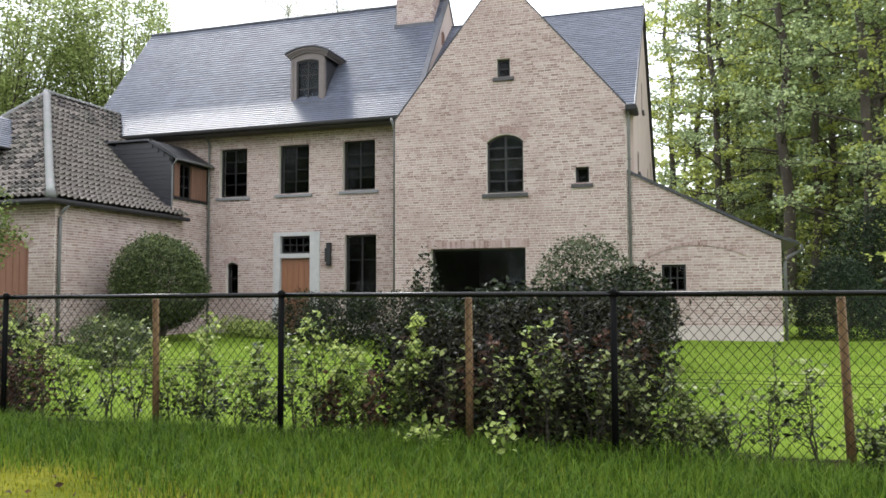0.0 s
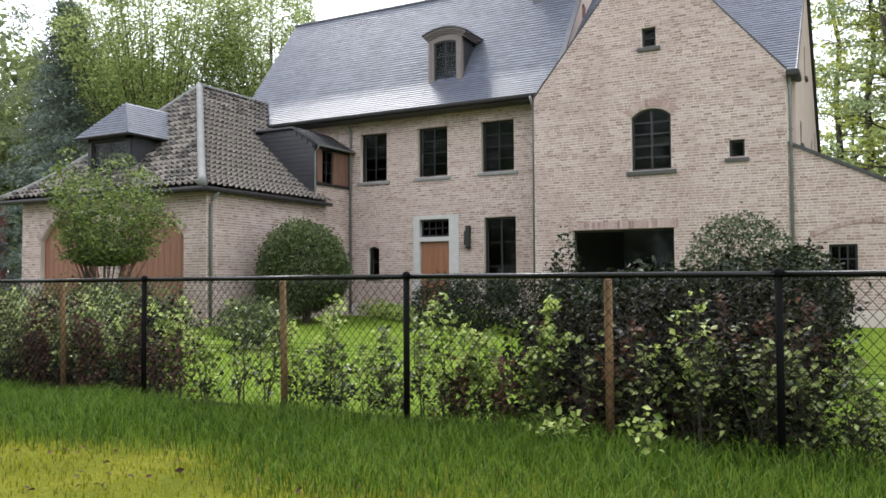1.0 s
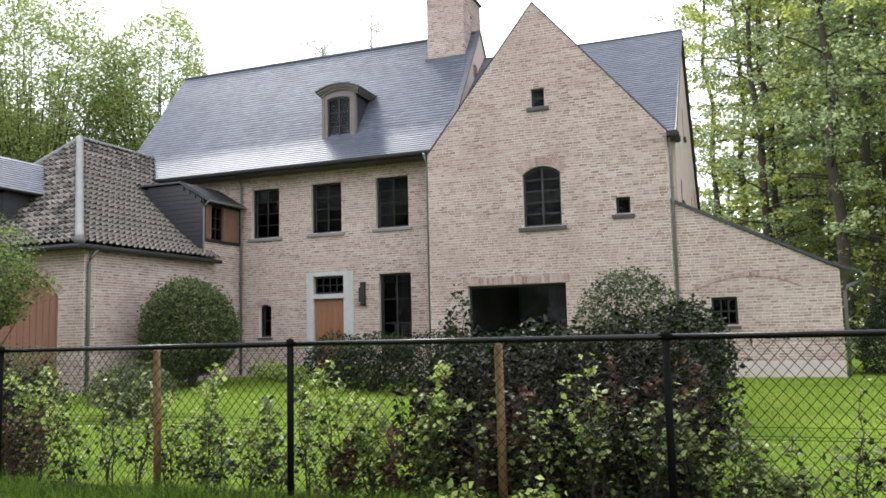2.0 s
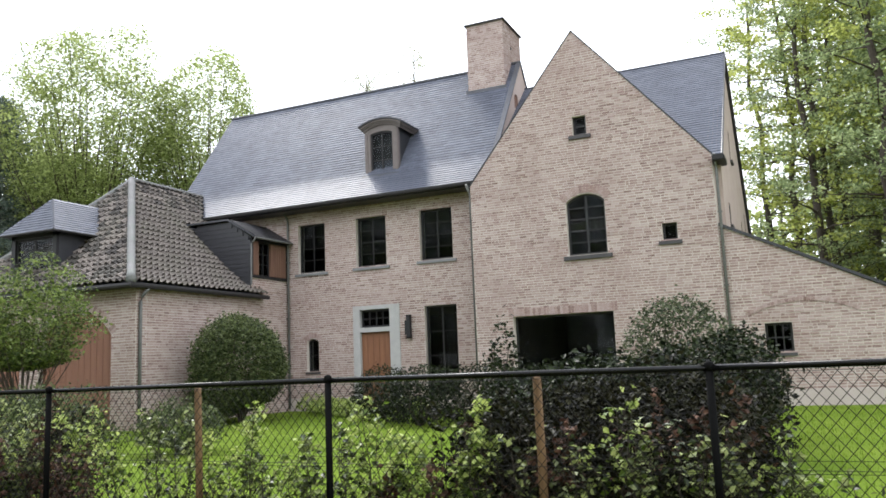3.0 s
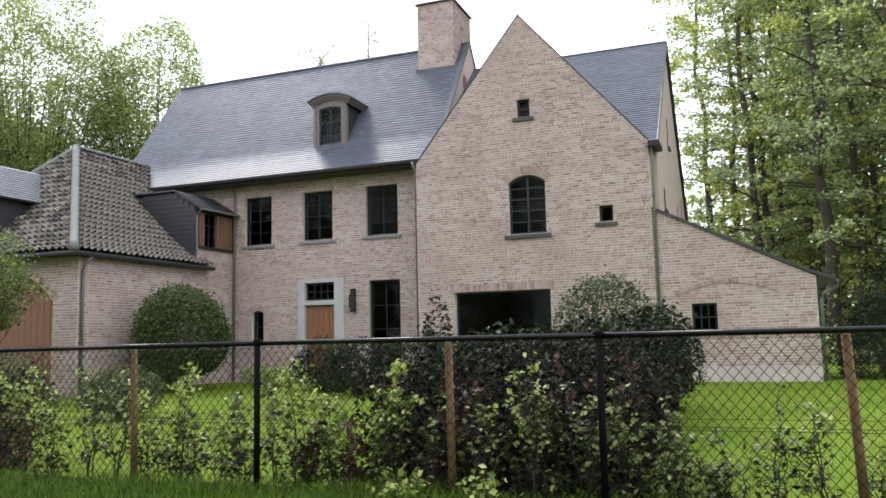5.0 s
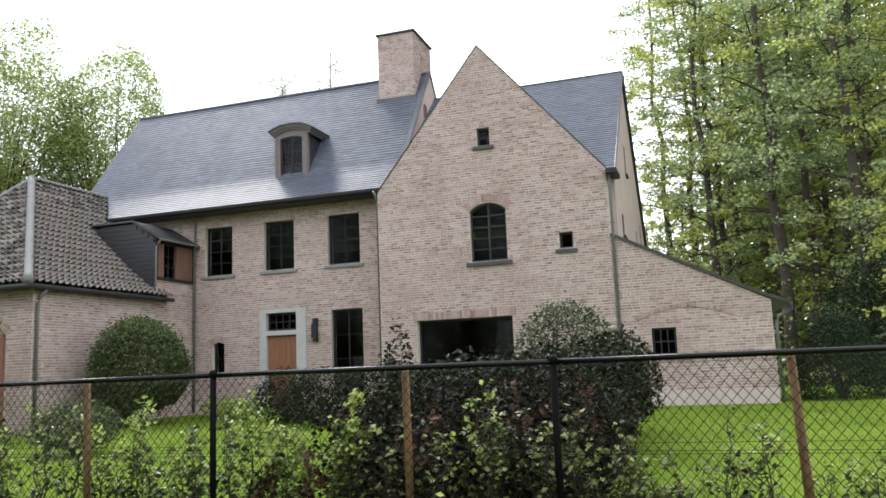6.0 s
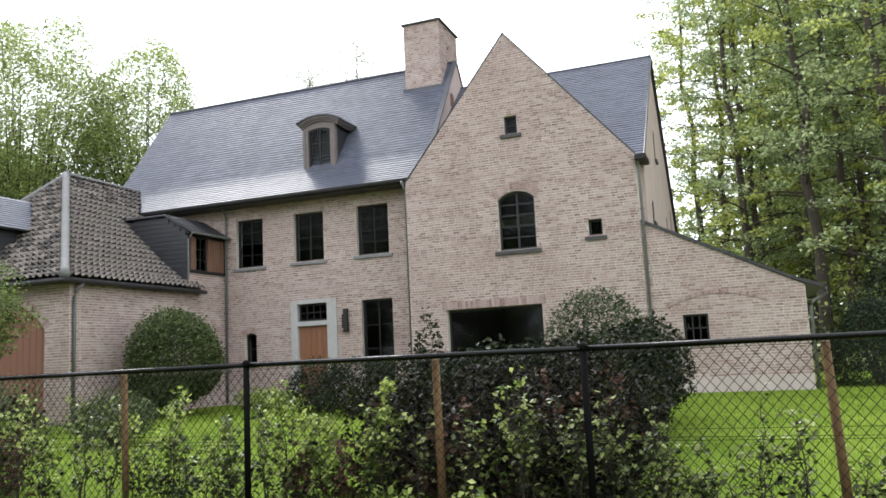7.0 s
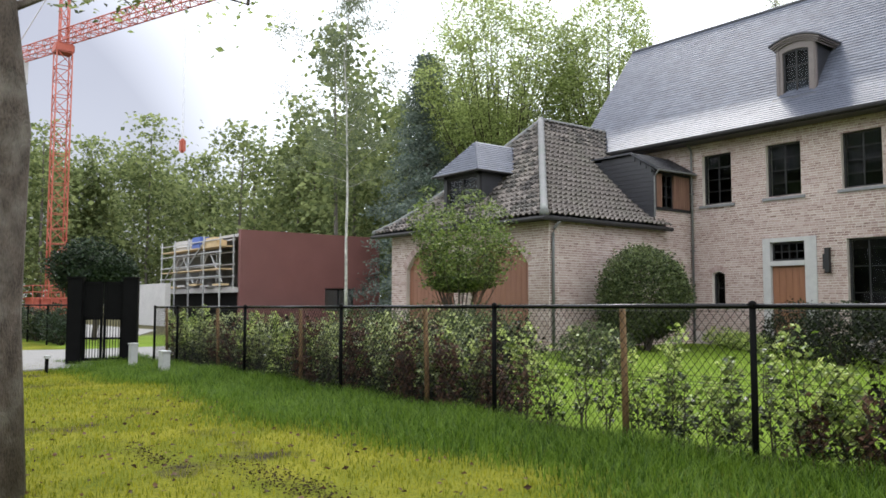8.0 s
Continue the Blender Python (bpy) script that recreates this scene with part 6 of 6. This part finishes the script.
def fir(at, h, seed, spread=2.6):
    """A conifer with drooping whorls."""
    rnd, g = random.Random(seed), np.random.default_rng(seed)
    ob = thing("fir", at, "dark green drooping conifer beyond the garden", "tree", "conifers")
    wood, pts = Build().tube([at, (at[0], at[1], at[2] + h * 0.5), (at[0], at[1], at[2] + h)], [0.25, 0.15, 0.02], 8), []
    for i in range(int(h * 4.5)):
        t = 0.12 + 0.87 * i / (h * 4.5)
        a, r = 2.4 * i, spread * (1 - t) ** 0.95 * rnd.uniform(0.7, 1.15) + 0.15
        p, q = Vector((at[0], at[1], at[2] + h * t)), Vector((at[0] + r * math.cos(a), at[1] + r * math.sin(a), at[2] + h * t - r * 0.35))
        wood.tube([p, p.lerp(q, 0.5) + Vector((0, 0, 0.1)), q], [0.04, 0.025, 0.008], 4)
        for k in range(9):
            pts.append(p.lerp(q, ((k + 1) / 9) ** 0.7))
    part("trunk", wood, BARK_DARK, ob)
    pts = np.array([tuple(p) for p in pts])
    c = pts[g.integers(0, len(pts), 34000)] + g.normal(size=(34000, 3)) * np.array([0.4, 0.4, 0.2])
    part("crown", leaf_cloud(c, 0.26, seed, 0.3, 0.3, 0.5), LEAF_FIR, ob)
    return ob


fir((-35.6, 23.5, 0), 17.0, 41, 6.0)

fan_tree("evergreen_tree", (-27.6, 2.2, 0), 2.5, 1.5, 1.2, 1.3, 0.1, LEAF_YEW, 14000, 0.12, BARK_DARK, 72, "dark evergreen tree with clear stem behind the gate", 24, 80, 0.35, 0.2)

# woodland to the east and north: three trees built once, then repeated
wood_a = tree("woodland_tree", (9.5, 27, 0), 27.0, 0.25, 0.1, 3.2, LEAF_WOOD, 12500, 0.17, BARK_DARK, 51, "tall slender woodland tree in fresh leaf", group="woodland trees", limbs=44, lift=0.25, clump=0.62, layer=0.2)
wood_b = tree("woodland_tree", (14.5, 30, 0), 25.0, 0.22, 0.05, 3.8, LEAF_TREE_B, 12500, 0.18, BARK_DARK, 52, "woodland tree with yellow-green spring leaves", group="woodland trees", limbs=46, lift=0.1, clump=0.62, layer=0.16)
wood_c = tree("woodland_tree", (7.2, 31, 0), 28.0, 0.28, 0.25, 2.8, LEAF_WOOD, 9000, 0.17, BARK_DARK, 53, "tall dark-trunked woodland tree", group="woodland trees", limbs=40, lift=0.3, clump=0.6, layer=0.22)
kinds = (wood_b, wood_a, wood_b, wood_c)
spots = []
for x, y in ((11.8, 24.5), (17.0, 25.5), (13.2, 34.5), (18.5, 32.0), (22.0, 28.5), (9.8, 36.0), (5.0, 38.0), (16.2, 39.0), (21.5, 38.0), (12.0, 42.0), (26.0, 34.0), (25.5, 24.0), (3.6, 41.0), (4.4, 36.0), (8.6, 33.5), (10.6, 30.5), (6.0, 41.0), (2.0, 44.0), (7.5, 46.0), (18.0, 46.0), (25.0, 44.0), (19.5, 23.0)):
    spots.append((x, y))
for k, (x, y) in enumerate(spots):
    r = random.Random(900 + k)
    src = kinds[k % 4]
    m = Matrix.Translation((x, y, 0)) @ Matrix.Rotation(r.uniform(0, 6.28), 4, "Z")
    o = copy_thing(src, m)
    s = r.uniform(0.85, 1.12)
    o.scale = (s, s, s * r.uniform(0.92, 1.08))


def woods(seed, n_tree, spot, leaf_n, size, height, broad=1.0):
    """Far woods: many rough crowns and trunks in one sheet of stuff."""
    g = np.random.default_rng(seed)
    b, cs = Build(), []
    for i in range(n_tree):
        x, y = spot(g, i)
        h = height * g.uniform(0.8, 1.1)
        b.tube([(x, y, -0.1), (x + g.normal() * 0.3, y + g.normal() * 0.3, h * 0.9)], [0.22, 0.05], 5, False)
        k = int(leaf_n * g.uniform(0.7, 1.2))
        up = g.uniform(0.06, 0.96, 26)
        turn, out = g.uniform(0, 6.28, 26), broad * (2.0 * (1 - up ** 3) + 0.25) * g.uniform(0.2, 1, 26)
        lobes = np.stack([x + np.cos(turn) * out, y + np.sin(turn) * out, up * h], 1)
        c = lobes[g.integers(0, 26, k)] + g.normal(size=(k, 3)) * np.array([0.75, 0.75, 0.7]) * broad
        c[:, 2] = np.abs(c[:, 2]) + 0.2
        over = c[:, 2] > h
        c[over, 2] = h - (c[over, 2] - h) * 0.7
        cs.append(c)
    return b, leaf_cloud(np.concatenate(cs), size, seed, 0.6, 0.75)


def west_spot(g, i):
    a = radians(-98 + 74 * (i + g.uniform(-0.4, 0.4)) / 84)
    d = g.uniform(82, 112)
    return 3.5 + d * math.sin(a), -6 + d * math.cos(a)


def north_spot(g, i):
    a = radians(-30 + 75 * (i + g.uniform(-0.4, 0.4)) / 70)
    d = g.uniform(62, 80)
    return 3.5 + d * math.sin(a), -6 + d * math.cos(a)


def east_spot(g, i):
    return g.uniform(5, 45), g.uniform(38, 60)


# Unseen trees behind the camera, added to darken reflections in the window panes.
def south_spot(g, i):
    return -45 + 2.0 * i + g.uniform(-1, 1), g.uniform(-34, -20)


def near_west(g, i):
    return -58 + g.uniform(-12, 12), 24 + i * 1.3 + g.uniform(-2, 2)


for nm, seed, n, spot, k, size, h, mat, wide in (("western_woods", 1, 84, west_spot, 3200, 0.48, 19, LEAF_FAR, 1.55), ("northern_woods", 2, 70, north_spot, 300, 0.65, 17, LEAF_TREE, 1.0), ("eastern_woods", 3, 64, east_spot, 1700, 0.36, 26, LEAF_WOOD, 1.2), ("near_woods", 4, 26, near_west, 2300, 0.48, 20, LEAF_FAR, 1.4), ("southern_woods", 5, 46, south_spot, 450, 0.8, 19, LEAF_WOOD, 1.2)):
    b, lv = woods(seed, n, spot, k, size, h, wide)
    ob = thing("far_woods", (0, 0, 0), "far mixed woodland in spring green", "woodland", kind="stuff")
    part("trunk_stand", b, BARK, ob)
    part("canopy", lv, mat, ob)
under = np.random.default_rng(77)
n = 42000
ux, uy = under.uniform(4, 40, n), under.uniform(21, 50, n)
keep = (uy > 23 + 0.25 * np.abs(ux - 12)) | (ux > 9)
ux, uy = ux[keep], uy[keep]
uz = under.exponential(0.8, len(ux)) * (1 + 0.6 * np.sin(ux * 1.3) * np.cos(uy * 0.9))
solid("undergrowth", leaf_cloud(np.stack([ux, uy, np.abs(uz) + 0.05], 1), 0.24, 78, 0.5, 0.6), LEAF_MID, "dark undergrowth beneath the woodland trees", "undergrowth", "stuff")


# ---- grass ----
def grass(seed, n, x0, x1, y0, y1, tall, wide, keep=None, lean=0.5):
    g = np.random.default_rng(seed)
    x, y = g.uniform(x0, x1, n), g.uniform(y0, y1, n)
    if keep is not None:
        ok = keep(x, y, g)
        x, y = x[ok], y[ok]
    n = len(x)
    z = np.array([ground_z(a, b) for a, b in zip(x, y)])
    h = tall(x, y) * g.uniform(0.5, 1.3, n)
    a = g.uniform(0, 6.283, n)
    t = np.stack([np.cos(a), np.sin(a)], 1)
    s = np.stack([-np.sin(a), np.cos(a)], 1) * (wide * g.uniform(0.7, 1.3, n))[:, None]
    bendy = h * lean * g.uniform(0.2, 1.2, n)
    v = np.zeros((n, 5, 3))
    p = np.stack([x, y], 1)
    for i, (f, k, w) in enumerate(((0, 0, 1), (0, 0, -1), (0.35, 0.55, -0.8), (0.35, 0.55, 0.8), (1, 1, 0))):
        v[:, i, :2] = p + t * (bendy * f)[:, None] + s * w
        v[:, i, 2] = z - 0.01 * (i < 2) + h * (k if i < 4 else 1 - 0.15 * lean)
    base = (np.arange(n) * 5)[:, None, None]
    f = (base + np.array([[0, 1, 2], [0, 2, 3], [3, 2, 4]])[None]).reshape(-1, 3)
    return v.reshape(-1, 3), f


def verge_tall(x, y):
    return 0.06 + 0.2 * np.clip((y + 2.4) / 2.0, 0, 1) * (0.75 + 0.25 * np.sin(x * 1.7) * np.sin(y * 2.3 + x))


def off_bare(x, y, g):
    bare = np.exp(-(((x + 1.7) / 1.3) ** 2 + ((y + 3.15) / 0.3) ** 2)) + 0.7 * np.exp(-(((x + 3.4) / 0.9) ** 2 + ((y + 3.6) / 0.25) ** 2))
    return (g.uniform(0, 1, len(x)) > bare) & ((x > -16.0) | (y > -0.2))


def long_strip(x, y, g):
    edge = (y + 2.15 + 0.35 * np.sin(x * 0.9) + 0.2 * np.sin(x * 2.3 + 1)) / 0.9
    return off_bare(x, y, g) & (g.uniform(0, 1, len(x)) < edge)


solid("verge_grass", grass(61, 150000, -16, 8.5, -3.0, 0.12, verge_tall, 0.0032, long_strip, 0.9), GRASS, "long rough grass along the fence", "grass", "stuff")
solid("short_grass", grass(62, 75000, -16, 8, -5.8, -1.4, lambda x, y: 0.05 + 0 * x, 0.003, off_bare, 0.9), GRASS_DRY, "short patchy grass on the verge", "grass", "stuff")
solid("lawn_grass", grass(63, 58000, -15, 12, 0.3, 14.5, lambda x, y: 0.055 + 0 * x, 0.0045, None, 0.7), LAWN_BLADE, "bright green mown lawn", "lawn", "stuff")
ch = np.random.default_rng(66)
cx = np.concatenate([ch.normal(-1.7, 0.7, 900), ch.normal(-3.4, 0.45, 330), ch.normal(0.3, 0.35, 90)])
cy = np.concatenate([ch.normal(-3.15, 0.12, 900), ch.normal(-3.6, 0.09, 330), ch.normal(-2.9, 0.08, 90)])
solid("bark_chips", leaf_cloud(np.stack([cx, cy, 0.012 + ch.uniform(0, 0.02, len(cx))], 1), 0.024, 67, 0.05, 0.6), SOIL, "dark wood chips scattered on a bare patch", "wood chips", "stuff")
lf = np.random.default_rng(64)
lx, ly = lf.uniform(-9, 3, 500), lf.uniform(-4.8, -1.6, 500)
solid("fallen_leaves", leaf_cloud(np.stack([lx, ly, 0.03 + 0 * lx], 1), 0.05, 65, 0.15, 0.6), LEAF_BROWN, "brown fallen leaves scattered on the grass", "fallen leaves", "stuff")

# ---- single roof pieces ----
for nm, rows, pattern, mat, parent in ROOF_LATER:
    for piece in rows:
        part(nm, (piece, pattern), mat, parent)

# ---- single bricks of the front gable ----
shared = {}
for core, rects, place in LATER:
    base = ORIGIN[core.name]
    for a, b, z0, z1, d in rects:
        key = (round(b - a, 3), round((z1 - z0) * 250), round(d, 3))
        if key not in shared:
            w, h = (b - a) / 2, (z1 - z0) / 2
            shared[key] = mesh_from("brick", [(-w, 0.004, -h), (w, 0.004, -h), (w, 0.004, h), (-w, 0.004, h), (-w + 0.003, -d, -h + 0.003), (w - 0.003, -d, -h + 0.003), (w - 0.003, -d, h - 0.003), (-w + 0.003, -d, h - 0.003)],
                                    [(4, 5, 6, 7), (0, 1, 5, 4), (1, 2, 6, 5), (2, 3, 7, 6), (3, 0, 4, 7), (0, 3, 2, 1)], BRICK_PIECE)
        ob = new("brick", shared[key])
        ob.parent = core
        ob.location = Vector(place((a + b) / 2, (z0 + z1) / 2, 0)) - base
